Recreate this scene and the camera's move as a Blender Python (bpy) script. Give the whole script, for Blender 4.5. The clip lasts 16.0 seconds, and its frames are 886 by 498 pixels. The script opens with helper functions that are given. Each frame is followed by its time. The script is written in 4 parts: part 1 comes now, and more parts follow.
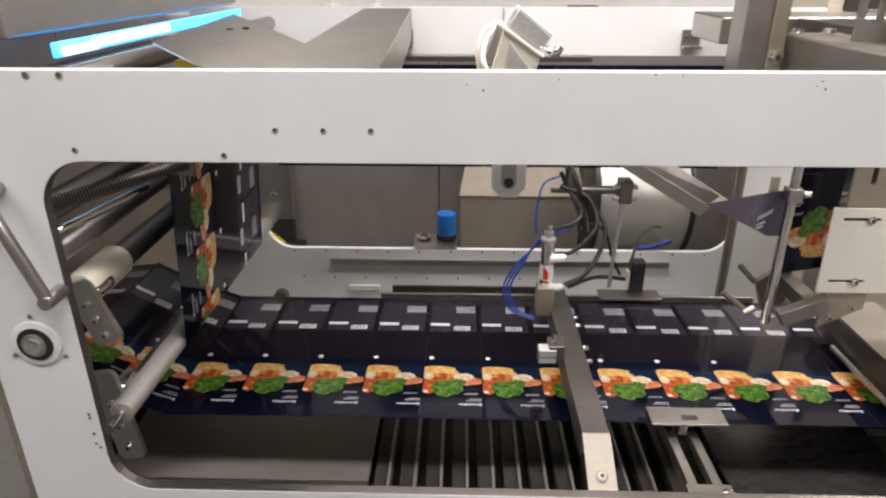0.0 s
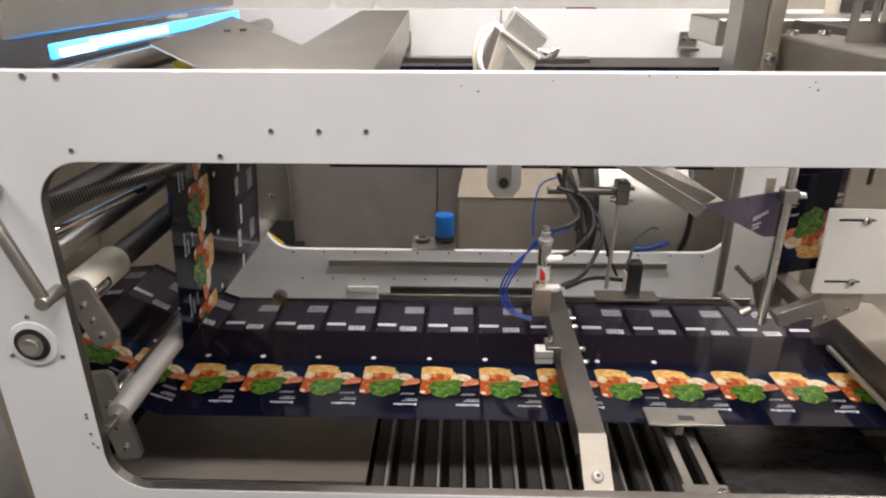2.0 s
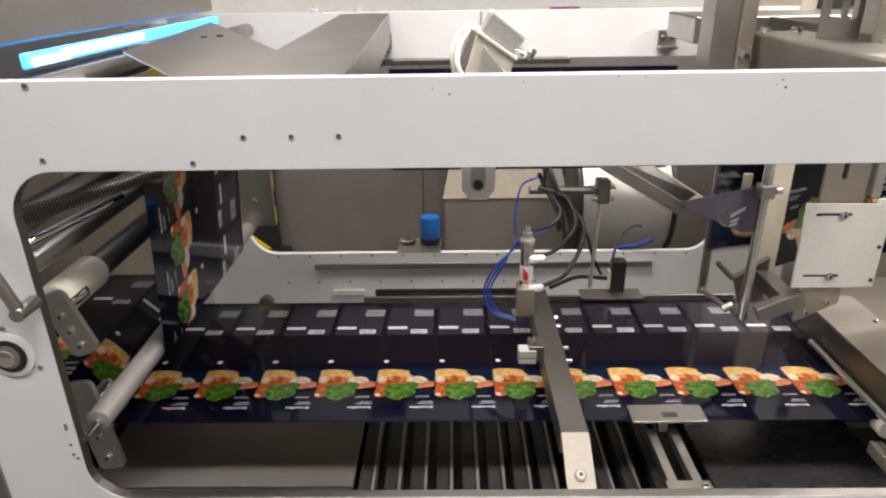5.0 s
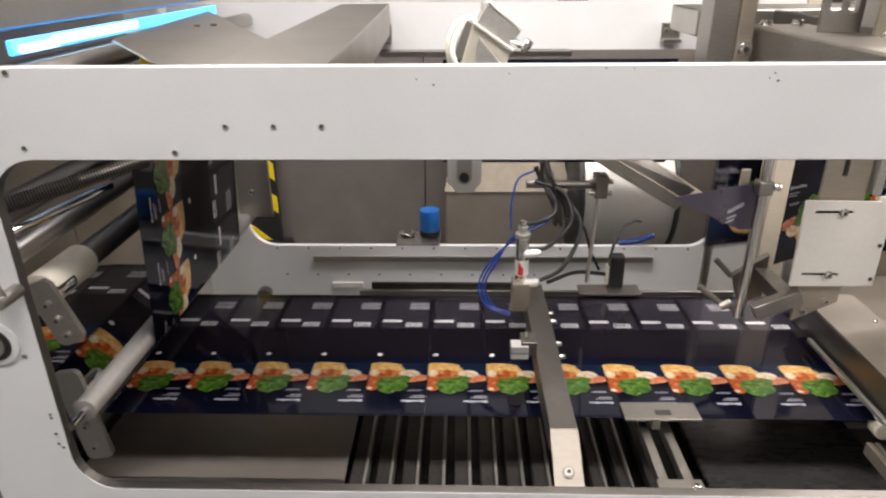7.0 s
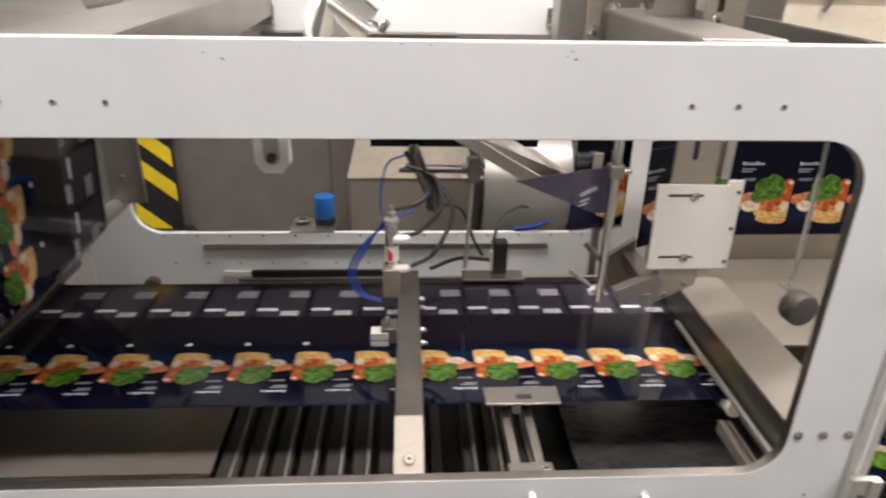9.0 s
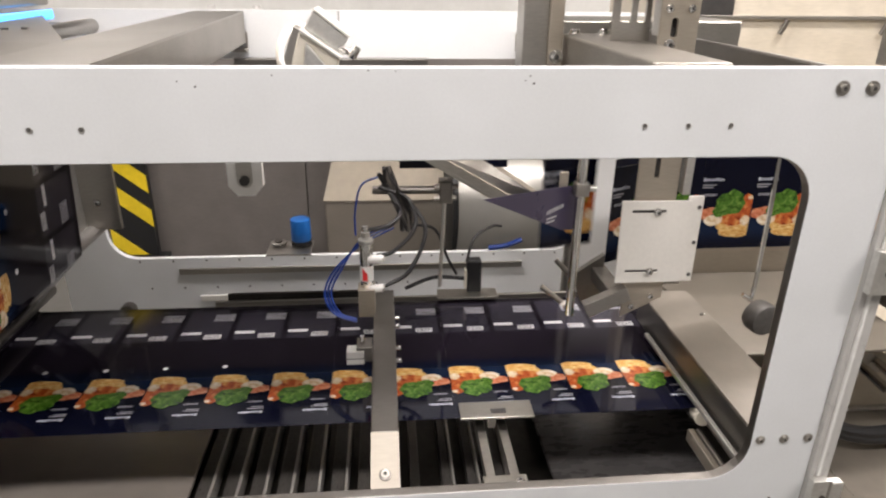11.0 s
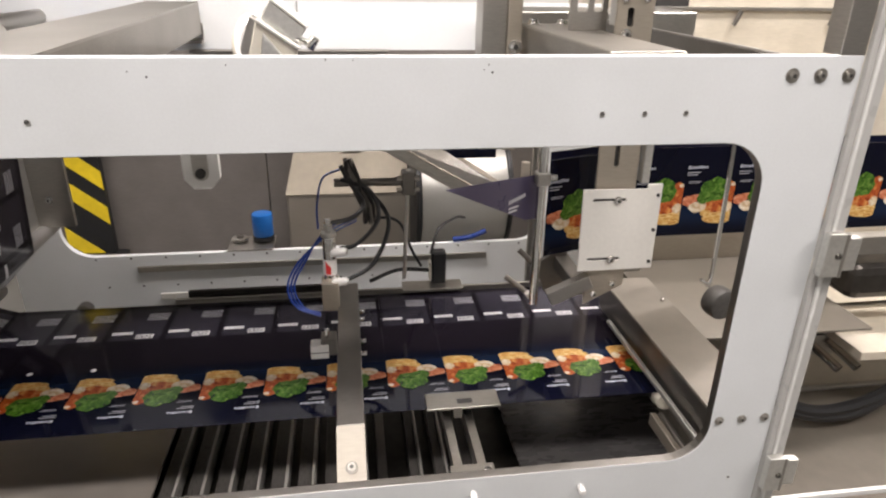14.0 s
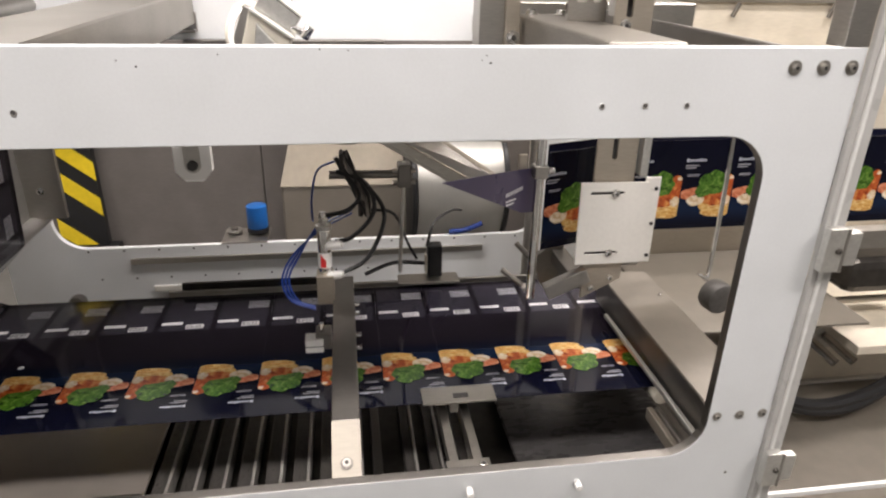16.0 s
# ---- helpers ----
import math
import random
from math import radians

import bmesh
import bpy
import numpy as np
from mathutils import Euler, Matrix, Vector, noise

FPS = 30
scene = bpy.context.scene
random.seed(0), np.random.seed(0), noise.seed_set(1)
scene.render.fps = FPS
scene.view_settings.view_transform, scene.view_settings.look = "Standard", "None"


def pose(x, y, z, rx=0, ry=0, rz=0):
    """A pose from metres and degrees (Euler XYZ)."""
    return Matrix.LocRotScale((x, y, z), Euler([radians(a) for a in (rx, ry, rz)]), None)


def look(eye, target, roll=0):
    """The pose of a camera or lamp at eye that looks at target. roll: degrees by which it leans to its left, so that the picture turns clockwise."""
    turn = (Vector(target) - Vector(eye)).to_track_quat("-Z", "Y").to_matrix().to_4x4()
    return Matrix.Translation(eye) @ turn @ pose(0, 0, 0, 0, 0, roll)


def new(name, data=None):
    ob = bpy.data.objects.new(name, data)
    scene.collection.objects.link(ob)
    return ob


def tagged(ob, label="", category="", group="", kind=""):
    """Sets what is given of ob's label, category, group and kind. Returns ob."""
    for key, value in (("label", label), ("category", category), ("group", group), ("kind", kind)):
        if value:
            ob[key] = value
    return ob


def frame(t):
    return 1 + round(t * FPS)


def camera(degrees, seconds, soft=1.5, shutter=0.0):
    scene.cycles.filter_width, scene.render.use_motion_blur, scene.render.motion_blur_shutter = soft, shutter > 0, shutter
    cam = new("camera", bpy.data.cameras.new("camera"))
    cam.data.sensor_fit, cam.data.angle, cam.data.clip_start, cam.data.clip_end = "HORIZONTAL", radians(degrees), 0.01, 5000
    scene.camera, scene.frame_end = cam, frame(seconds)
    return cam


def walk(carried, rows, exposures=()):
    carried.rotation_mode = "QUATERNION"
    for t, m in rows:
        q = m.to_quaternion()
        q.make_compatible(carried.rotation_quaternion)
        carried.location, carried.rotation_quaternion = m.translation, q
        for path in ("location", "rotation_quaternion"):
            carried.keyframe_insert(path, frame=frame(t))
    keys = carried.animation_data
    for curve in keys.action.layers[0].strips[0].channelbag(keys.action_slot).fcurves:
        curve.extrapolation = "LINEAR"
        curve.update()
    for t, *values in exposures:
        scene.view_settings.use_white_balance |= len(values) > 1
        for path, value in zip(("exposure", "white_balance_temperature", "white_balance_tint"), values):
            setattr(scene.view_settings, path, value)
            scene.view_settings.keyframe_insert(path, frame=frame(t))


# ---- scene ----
cam = camera(68.2, 16.0, soft=2.2, shutter=0.5)
PATH = [
    (0, (0.138, -0.984, 1.43), (0.086, 0.852, 0.638), -0.0),
    (0.5, (0.141, -0.983, 1.429), (0.095, 0.852, 0.635), -0.0),
    (1, (0.141, -0.983, 1.43), (0.096, 0.854, 0.64), 0.1),
    (1.5, (0.144, -0.985, 1.429), (0.088, 0.851, 0.639), -0.1),
    (2, (0.145, -0.989, 1.429), (0.094, 0.849, 0.643), -0.0),
    (2.5, (0.146, -0.989, 1.432), (0.09, 0.848, 0.644), -0.1),
    (3, (0.149, -0.99, 1.434), (0.1, 0.855, 0.664), -0.5),
    (3.5, (0.154, -0.99, 1.438), (0.113, 0.86, 0.68), -0.7),
    (4, (0.158, -0.988, 1.436), (0.129, 0.856, 0.663), -0.8),
    (4.5, (0.161, -0.989, 1.436), (0.133, 0.854, 0.661), -0.9),
    (4.7, (0.166, -0.99, 1.434), (0.141, 0.852, 0.656), -0.9),
    (6.8, (0.188, -0.976, 1.428), (0.126, 0.855, 0.625), -0.3),
    (7, (0.21, -0.975, 1.426), (0.157, 0.857, 0.624), -0.5),
    (7.5, (0.251, -0.969, 1.424), (0.195, 0.86, 0.618), -0.5),
    (8, (0.304, -0.961, 1.421), (0.301, 0.864, 0.603), 0.2),
    (8.5, (0.368, -0.95, 1.411), (0.398, 0.87, 0.583), 0.7),
    (9, (0.429, -0.952, 1.405), (0.532, 0.864, 0.574), 1.1),
    (9.2, (0.445, -0.958, 1.404), (0.613, 0.852, 0.571), 1.6),
    (11.3, (0.444, -0.993, 1.414), (0.613, 0.847, 0.649), 0.5),
    (11.5, (0.442, -0.992, 1.414), (0.634, 0.845, 0.647), 0.8),
    (12, (0.445, -0.99, 1.411), (0.678, 0.841, 0.642), 0.9),
    (12.5, (0.449, -0.99, 1.409), (0.697, 0.835, 0.629), 0.7),
    (13, (0.45, -0.992, 1.409), (0.705, 0.835, 0.635), 0.9),
    (13.5, (0.452, -0.995, 1.409), (0.71, 0.828, 0.628), 1.0),
    (14, (0.451, -0.993, 1.408), (0.718, 0.826, 0.622), 0.9),
    (14.5, (0.449, -0.984, 1.405), (0.701, 0.83, 0.601), 0.9),
    (15, (0.446, -0.979, 1.406), (0.71, 0.832, 0.599), 1.2),
    (15.5, (0.449, -0.977, 1.407), (0.73, 0.832, 0.601), 1.2),
    (16, (0.452, -0.976, 1.405), (0.731, 0.831, 0.596), 1.2),
]
walk(cam, [(t, look(eye, target, roll)) for t, eye, target, roll in PATH], [(0, 0.09), (7, 0.11), (9.5, 0.18), (12, 0.27), (16, 0.27)])

# ---------- light ----------
world = bpy.data.worlds.new("world")
world.use_nodes = True
world.node_tree.nodes["Background"].inputs[0].default_value = (0.8, 0.86, 1.0, 1)
world.node_tree.nodes["Background"].inputs[1].default_value = 0.15
scene.world = world
scene.view_settings.exposure = 0.0


def area_lamp(x, y, z, sx, sy, watts, colour=(1.0, 0.915, 0.885)):
    d = bpy.data.lights.new("ceiling_tube", "AREA")
    d.shape, d.size, d.size_y, d.energy, d.color = "RECTANGLE", sx, sy, watts, colour
    ob = new("ceiling_tube", d)
    ob.location = (x, y, z)
    return ob


LAMPS = [(-1.9, -1.3, 38), (0.4, -1.3, 56), (2.7, -1.3, 56), (-1.6, 0.75, 54), (0.4, 0.75, 50), (2.4, 0.75, 46), (-1.6, 2.9, 36), (3.4, 2.9, 66)]
for lx, ly, watts in LAMPS:
    area_lamp(lx, ly, 3.28, 1.5, 0.35, watts)

# ---------- materials ----------


def mat(name, colour, rough=0.5, metal=0.0, grain=0.0, scale=40.0, stretch=(1, 1, 1), bump=0.0, stain=0.0, emit=None, coat=0.0, spec=0.5):
    m = bpy.data.materials.new(name)
    m.use_nodes = True
    nt = m.node_tree
    b = nt.nodes["Principled BSDF"]
    b.inputs["Base Color"].default_value = (*colour, 1)
    b.inputs["Roughness"].default_value = rough
    b.inputs["Metallic"].default_value = metal
    b.inputs["Coat Weight"].default_value = coat
    b.inputs["Specular IOR Level"].default_value = spec
    if emit:
        b.inputs["Emission Color"].default_value = (*emit[:3], 1)
        b.inputs["Emission Strength"].default_value = emit[3]
    if grain or bump or stain:
        tc = nt.nodes.new("ShaderNodeTexCoord")
        mp = nt.nodes.new("ShaderNodeMapping")
        mp.inputs["Scale"].default_value = stretch
        nt.links.new(tc.outputs["Object"], mp.inputs[0])
        fine = nt.nodes.new("ShaderNodeTexNoise")
        fine.inputs["Scale"].default_value = scale
        fine.inputs["Detail"].default_value = 6
        nt.links.new(mp.outputs[0], fine.inputs[0])
        big = nt.nodes.new("ShaderNodeTexNoise")
        big.inputs["Scale"].default_value = 5
        big.inputs["Detail"].default_value = 4
        nt.links.new(tc.outputs["Object"], big.inputs[0])
        ramp = nt.nodes.new("ShaderNodeValToRGB")
        lo, hi = 1 - grain, 1 + grain
        ramp.color_ramp.elements[0].position, ramp.color_ramp.elements[1].position = 0.3, 0.7
        ramp.color_ramp.elements[0].color = (*[c * lo for c in colour], 1)
        ramp.color_ramp.elements[1].color = (*[min(1, c * hi) for c in colour], 1)
        nt.links.new(fine.outputs[0], ramp.inputs[0])
        mix = nt.nodes.new("ShaderNodeMix")
        mix.data_type = "RGBA"
        mix.blend_type = "MULTIPLY"
        mix.inputs[0].default_value = 1
        r2 = nt.nodes.new("ShaderNodeValToRGB")
        r2.color_ramp.elements[0].position, r2.color_ramp.elements[1].position = 0.35, 0.65
        r2.color_ramp.elements[0].color = (1 - stain, 1 - stain, 1 - stain * 1.1, 1)
        r2.color_ramp.elements[1].color = (1, 1, 1, 1)
        nt.links.new(big.outputs[0], r2.inputs[0])
        nt.links.new(ramp.outputs[0], mix.inputs[6])
        nt.links.new(r2.outputs[0], mix.inputs[7])
        nt.links.new(mix.outputs[2], b.inputs["Base Color"])
        rr = nt.nodes.new("ShaderNodeMapRange")
        rr.inputs[3].default_value, rr.inputs[4].default_value = max(0.03, rough - 0.1), min(1, rough + 0.1)
        nt.links.new(fine.outputs[0], rr.inputs[0])
        nt.links.new(rr.outputs[0], b.inputs["Roughness"])
        if bump:
            bp = nt.nodes.new("ShaderNodeBump")
            bp.inputs["Strength"].default_value = bump
            bp.inputs["Distance"].default_value = 0.002
            nt.links.new(fine.outputs[0], bp.inputs["Height"])
            nt.links.new(bp.outputs[0], b.inputs["Normal"])
    return m


PAINT = mat("light grey paint", (0.64, 0.66, 0.675), 0.42, 0, 0.02, 220, bump=0.05, stain=0.06)
PAINT_REAR = mat("pale grey paint", (0.77, 0.785, 0.795), 0.36, 0.0, 0.02, 150, stain=0.05)
STEEL = mat("brushed stainless", (0.46, 0.44, 0.41), 0.36, 1, 0.1, 60, (1, 1, 14), 0.08, 0.12)
STEEL_X = mat("brushed stainless along", (0.52, 0.5, 0.46), 0.33, 1, 0.12, 50, (1, 12, 12), 0.08, 0.15)
STEEL_Y = mat("brushed stainless across", (0.4, 0.375, 0.34), 0.4, 1, 0.12, 50, (12, 1, 12), 0.08, 0.15)
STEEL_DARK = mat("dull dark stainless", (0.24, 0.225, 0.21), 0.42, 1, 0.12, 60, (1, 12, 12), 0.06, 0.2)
STEEL_WARM = mat("warm stainless sheet", (0.5, 0.45, 0.38), 0.48, 0.85, 0.08, 40, (1, 1, 10), 0.05, 0.15)
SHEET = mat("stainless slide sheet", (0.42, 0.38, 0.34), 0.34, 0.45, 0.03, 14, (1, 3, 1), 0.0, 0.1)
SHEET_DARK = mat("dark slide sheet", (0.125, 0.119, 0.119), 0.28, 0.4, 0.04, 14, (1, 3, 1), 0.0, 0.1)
# Highlight along each slat's edge, put into the colour as paler steel.
SLAT_GLINT = mat("slat edge highlight", (0.6, 0.58, 0.55), 0.3, 0.45, 0.1, 50, (12, 1, 12), 0.03, 0.2)
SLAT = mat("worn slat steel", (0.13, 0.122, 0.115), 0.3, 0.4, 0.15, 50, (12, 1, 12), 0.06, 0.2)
CHROME = mat("polished steel", (0.7, 0.69, 0.67), 0.14, 1, 0.06, 80, (1, 1, 1), 0.0, 0.05)
ALU = mat("cast aluminium", (0.68, 0.67, 0.64), 0.42, 0.9, 0.08, 120, bump=0.1, stain=0.1)
WHITE_PLATE = mat("white painted plate", (0.74, 0.72, 0.675), 0.35, 0, 0.03, 90, bump=0.03, stain=0.06)
CREAM = mat("cream plastic", (0.66, 0.62, 0.53), 0.4, 0, 0.03, 60, stain=0.08)
WHITE = mat("white plastic", (0.78, 0.77, 0.75), 0.35, 0, 0.02, 60, stain=0.04)
BLACK = mat("black rubber", (0.012, 0.012, 0.013), 0.45, 0, 0.1, 60)
DARK = mat("dark recess", (0.03, 0.028, 0.027), 0.6, 0, 0.2, 30)
HOLE = mat("shaded screw hole", (0.1, 0.095, 0.09), 0.5, 0.3, 0.2, 60)
DARK_BED = mat("dark oxide steel", (0.06, 0.055, 0.05), 0.35, 0.8, 0.2, 30, stain=0.3)
BLUE = mat("blue plastic cap", (0.01, 0.12, 0.42), 0.35, 0, 0.05, 40)
BRONZE = mat("tan stainless lid", (0.2, 0.172, 0.132), 0.5, 0.3, 0.08, 30, bump=0.05, stain=0.15)
BLUE_TUBE = mat("blue air tube", (0.008, 0.035, 0.22), 0.3, 0, 0.05, 40)
RED = mat("red sticker", (0.6, 0.03, 0.03), 0.4)
YELLOW = mat("yellow hazard paint", (0.75, 0.55, 0.02), 0.45, 0, 0.06, 40, stain=0.15)
NAVY = mat("navy printed film", (0.005, 0.006, 0.02), 0.06, 0, 0.1, 8, bump=0.01, coat=0.0, spec=0.2)
GUSSET = mat("black printed film", (0.008, 0.006, 0.010), 0.06, 0, 0.1, 8, bump=0.01, coat=0.0, spec=0.2)
BACKPRINT = mat("slate violet print", (0.03, 0.027, 0.04), 0.1, 0, 0.06, 30)
# Violet here is the navy film's slanting reflection, put into the base colour.
FILM_SHEEN = mat("film fold with painted sheen", (0.055, 0.045, 0.085), 0.3, 0, 0.08, 12, bump=0.05)
INK_WHITE = mat("white ink", (0.62, 0.62, 0.64), 0.3, 0, 0.04, 60)
INK_GREY = mat("grey ink", (0.34, 0.34, 0.37), 0.3, 0, 0.1, 400)
INK_MARK = mat("pale blue white ink", (0.42, 0.44, 0.5), 0.25, 0, 0.1, 300)


def glow_print(name, y_mid, y_half):
    """Navy film whose print brightens to a soft blue round the middle of the picture."""
    m = mat(name, (0.005, 0.006, 0.02), 0.06, spec=0.2)
    nt = m.node_tree
    tc, sep = nt.nodes.new("ShaderNodeTexCoord"), nt.nodes.new("ShaderNodeSeparateXYZ")
    sub, size, mr, ramp = nt.nodes.new("ShaderNodeMath"), nt.nodes.new("ShaderNodeMath"), nt.nodes.new("ShaderNodeMapRange"), nt.nodes.new("ShaderNodeValToRGB")
    sub.operation, sub.inputs[1].default_value = "SUBTRACT", y_mid
    size.operation = "ABSOLUTE"
    mr.inputs[1].default_value, mr.inputs[2].default_value = 0.0, y_half
    ramp.color_ramp.elements[0].color, ramp.color_ramp.elements[1].color = (0.007, 0.015, 0.04, 1), (0.003, 0.0035, 0.011, 1)
    ramp.color_ramp.interpolation = "EASE"
    nt.links.new(tc.outputs["Object"], sep.inputs[0])
    nt.links.new(sep.outputs[1], sub.inputs[0])
    nt.links.new(sub.outputs[0], size.inputs[0])
    nt.links.new(size.outputs[0], mr.inputs[0])
    nt.links.new(mr.outputs[0], ramp.inputs[0])
    nt.links.new(ramp.outputs[0], nt.nodes["Principled BSDF"].inputs["Base Color"])
    return m


NAVY_GLOW = glow_print("navy film with blue glow print", 0.54, 0.06)


def food(name, stops, scale, stretch=(1, 1, 1)):
    """A printed picture of food: blotches that run through several inks."""
    m = mat(name, stops[1], 0.22, coat=0.1)
    nt = m.node_tree
    tc, mp = nt.nodes.new("ShaderNodeTexCoord"), nt.nodes.new("ShaderNodeMapping")
    mp.inputs["Scale"].default_value = stretch
    n, r = nt.nodes.new("ShaderNodeTexNoise"), nt.nodes.new("ShaderNodeValToRGB")
    n.inputs["Scale"].default_value, n.inputs["Detail"].default_value, n.inputs["Distortion"].default_value = scale, 5, 0.8
    r.color_ramp.elements[0].position, r.color_ramp.elements[1].position = 0.33, 0.68
    r.color_ramp.elements[0].color, r.color_ramp.elements[1].color = (*stops[0], 1), (*stops[2], 1)
    e = r.color_ramp.elements.new(0.5)
    e.color = (*stops[1], 1)
    nt.links.new(tc.outputs["Object"], mp.inputs[0])
    nt.links.new(mp.outputs[0], n.inputs[0])
    nt.links.new(n.outputs[0], r.inputs[0])
    nt.links.new(r.outputs[0], nt.nodes["Principled BSDF"].inputs["Base Color"])
    return m


PASTA = food("pasta print", ((0.42, 0.17, 0.03), (0.68, 0.4, 0.12), (0.8, 0.62, 0.3)), 70, (1, 3, 1))
CARROT = food("tomato carrot print", ((0.2, 0.03, 0.01), (0.48, 0.1, 0.02), (0.66, 0.3, 0.08)), 55)
LETTUCE = food("lettuce print", ((0.012, 0.045, 0.004), (0.055, 0.145, 0.012), (0.16, 0.27, 0.045)), 80)
CREAMY = food("mushroom print", ((0.5, 0.32, 0.16), (0.72, 0.58, 0.4), (0.8, 0.74, 0.62)), 50)
PRAWN = food("salmon print", ((0.35, 0.08, 0.03), (0.6, 0.2, 0.1), (0.7, 0.36, 0.22)), 60)
GLOW = mat("ultraviolet lamp glow", (0.2, 0.6, 1), 0.4, emit=(0.01, 0.3, 1.0, 2.4))
GLOW_CORE = mat("lamp core glow", (0.8, 0.9, 1), 0.4, emit=(0.5, 0.82, 1.0, 4.0))
TUBE_GLOW = mat("ceiling tube glow", (1, 1, 1), 0.4, emit=(1, 0.95, 0.88, 6.0))
WALL = mat("white wall panel", (0.74, 0.74, 0.72), 0.5, 0, 0.02, 20, stain=0.06)
WALL_GREY = mat("grey wall panel", (0.26, 0.26, 0.255), 0.5, 0, 0.03, 20, stain=0.08)
FLOOR = mat("grey epoxy floor", (0.14, 0.135, 0.125), 0.35, 0, 0.1, 30, bump=0.05, stain=0.2)
CEIL = mat("ceiling board", (0.3, 0.3, 0.29), 0.7, 0, 0.02, 20)
ACRYLIC_DULL = mat("dull acrylic", (0.42, 0.415, 0.4), 0.3, 0, 0.03, 30)
ACRYLIC = mat("frosted acrylic edge", (0.66, 0.66, 0.64), 0.25, 0, 0.02, 30)
PURPLE = mat("purple carton", (0.25, 0.05, 0.2), 0.5, 0, 0.1, 40)

CREAM_STEEL = mat("satin cream stainless", (0.68, 0.62, 0.52), 0.5, 0.15, 0.06, 30, (1, 1, 8), 0.04, 0.15)

TAN_STEEL = mat("tan satin stainless", (0.42, 0.37, 0.3), 0.5, 0.2, 0.06, 30, (1, 1, 8), 0.04, 0.15)

DRUM = mat("satin aluminium drum", (0.5, 0.49, 0.46), 0.4, 0.7, 0.05, 40, (14, 1, 1), 0.02, 0.08)
CABINET = mat("dull grey cabinet steel", (0.22, 0.2, 0.187), 0.5, 0.5, 0.08, 40, (1, 1, 10), 0.03, 0.15)
GREY_ROLL = mat("matt grey roller steel", (0.36, 0.345, 0.33), 0.5, 0.45, 0.06, 60, (1, 1, 1), 0.02, 0.12)
FLANGE_LIT = mat("lit flange steel", (0.33, 0.3, 0.255), 0.45, 0.2, 0.05, 40, (1, 6, 1), 0.03, 0.1)
TAN_DARK = mat("dull tan stainless", (0.2, 0.178, 0.15), 0.45, 0.3, 0.06, 30, (1, 1, 8), 0.03, 0.12)

# ---------- mesh helpers ----------


def part(name, bm, material, parent=None, label=""):
    me = bpy.data.meshes.new(name)
    bmesh.ops.recalc_face_normals(bm, faces=bm.faces)
    bm.to_mesh(me)
    bm.free()
    me.materials.append(material)
    ob = new(name, me)
    if parent:
        ob.parent = parent
    if label:
        ob["label"] = label
    return ob


def thing(name, label, category, m=None, group="", kind=""):
    ob = new(name)
    ob.empty_display_size = 0.02
    if m is not None:
        ob.matrix_basis = m
    return tagged(ob, label, category, group, kind)


def smooth(ob):
    for p in ob.data.polygons:
        p.use_smooth = True
    ob.data.set_sharp_from_angle(angle=radians(35))
    return ob


def add_box(bm, x0, x1, y0, y1, z0, z1, bev=0.0, m=None):
    r = bmesh.ops.create_cube(bm, size=1)
    vs = r["verts"]
    bmesh.ops.scale(bm, vec=(x1 - x0, y1 - y0, z1 - z0), verts=vs)
    bmesh.ops.translate(bm, vec=((x0 + x1) / 2, (y0 + y1) / 2, (z0 + z1) / 2), verts=vs)
    if m is not None:
        bmesh.ops.transform(bm, matrix=m, verts=vs)
    if bev:
        es = list({e for v in vs for e in v.link_edges})
        bmesh.ops.bevel(bm, geom=es, offset=bev, segments=2, affect="EDGES", profile=0.5)
    return bm


def box(x0, x1, y0, y1, z0, z1, bev=0.0, m=None):
    return add_box(bmesh.new(), x0, x1, y0, y1, z0, z1, bev, m)


def add_cyl(bm, a, b, r, seg=20, r2=None, bev=0.0):
    a, b = Vector(a), Vector(b)
    d = b - a
    q = d.to_track_quat("Z", "Y").to_matrix().to_4x4()
    res = bmesh.ops.create_cone(bm, cap_ends=True, segments=seg, radius1=r, radius2=r if r2 is None else r2, depth=d.length,
                                matrix=Matrix.Translation((a + b) / 2) @ q)
    if bev:
        es = [e for e in {e for v in res["verts"] for e in v.link_edges} if any(len(f.verts) > 4 for f in e.link_faces)]
        bmesh.ops.bevel(bm, geom=es, offset=bev, segments=2, affect="EDGES", profile=0.5)
    return bm


def cyl(a, b, r, seg=20, r2=None, bev=0.0):
    return add_cyl(bmesh.new(), a, b, r, seg, r2, bev)


def cyl_part(name, a, b, r, material, parent, label="", seg=20, r2=None, bev=0.0):
    return smooth(part(name, cyl(a, b, r, seg, r2, bev), material, parent, label))


def box_part(name, dims, material, parent, label="", bev=0.002, m=None):
    return part(name, box(*dims, bev, m), material, parent, label)


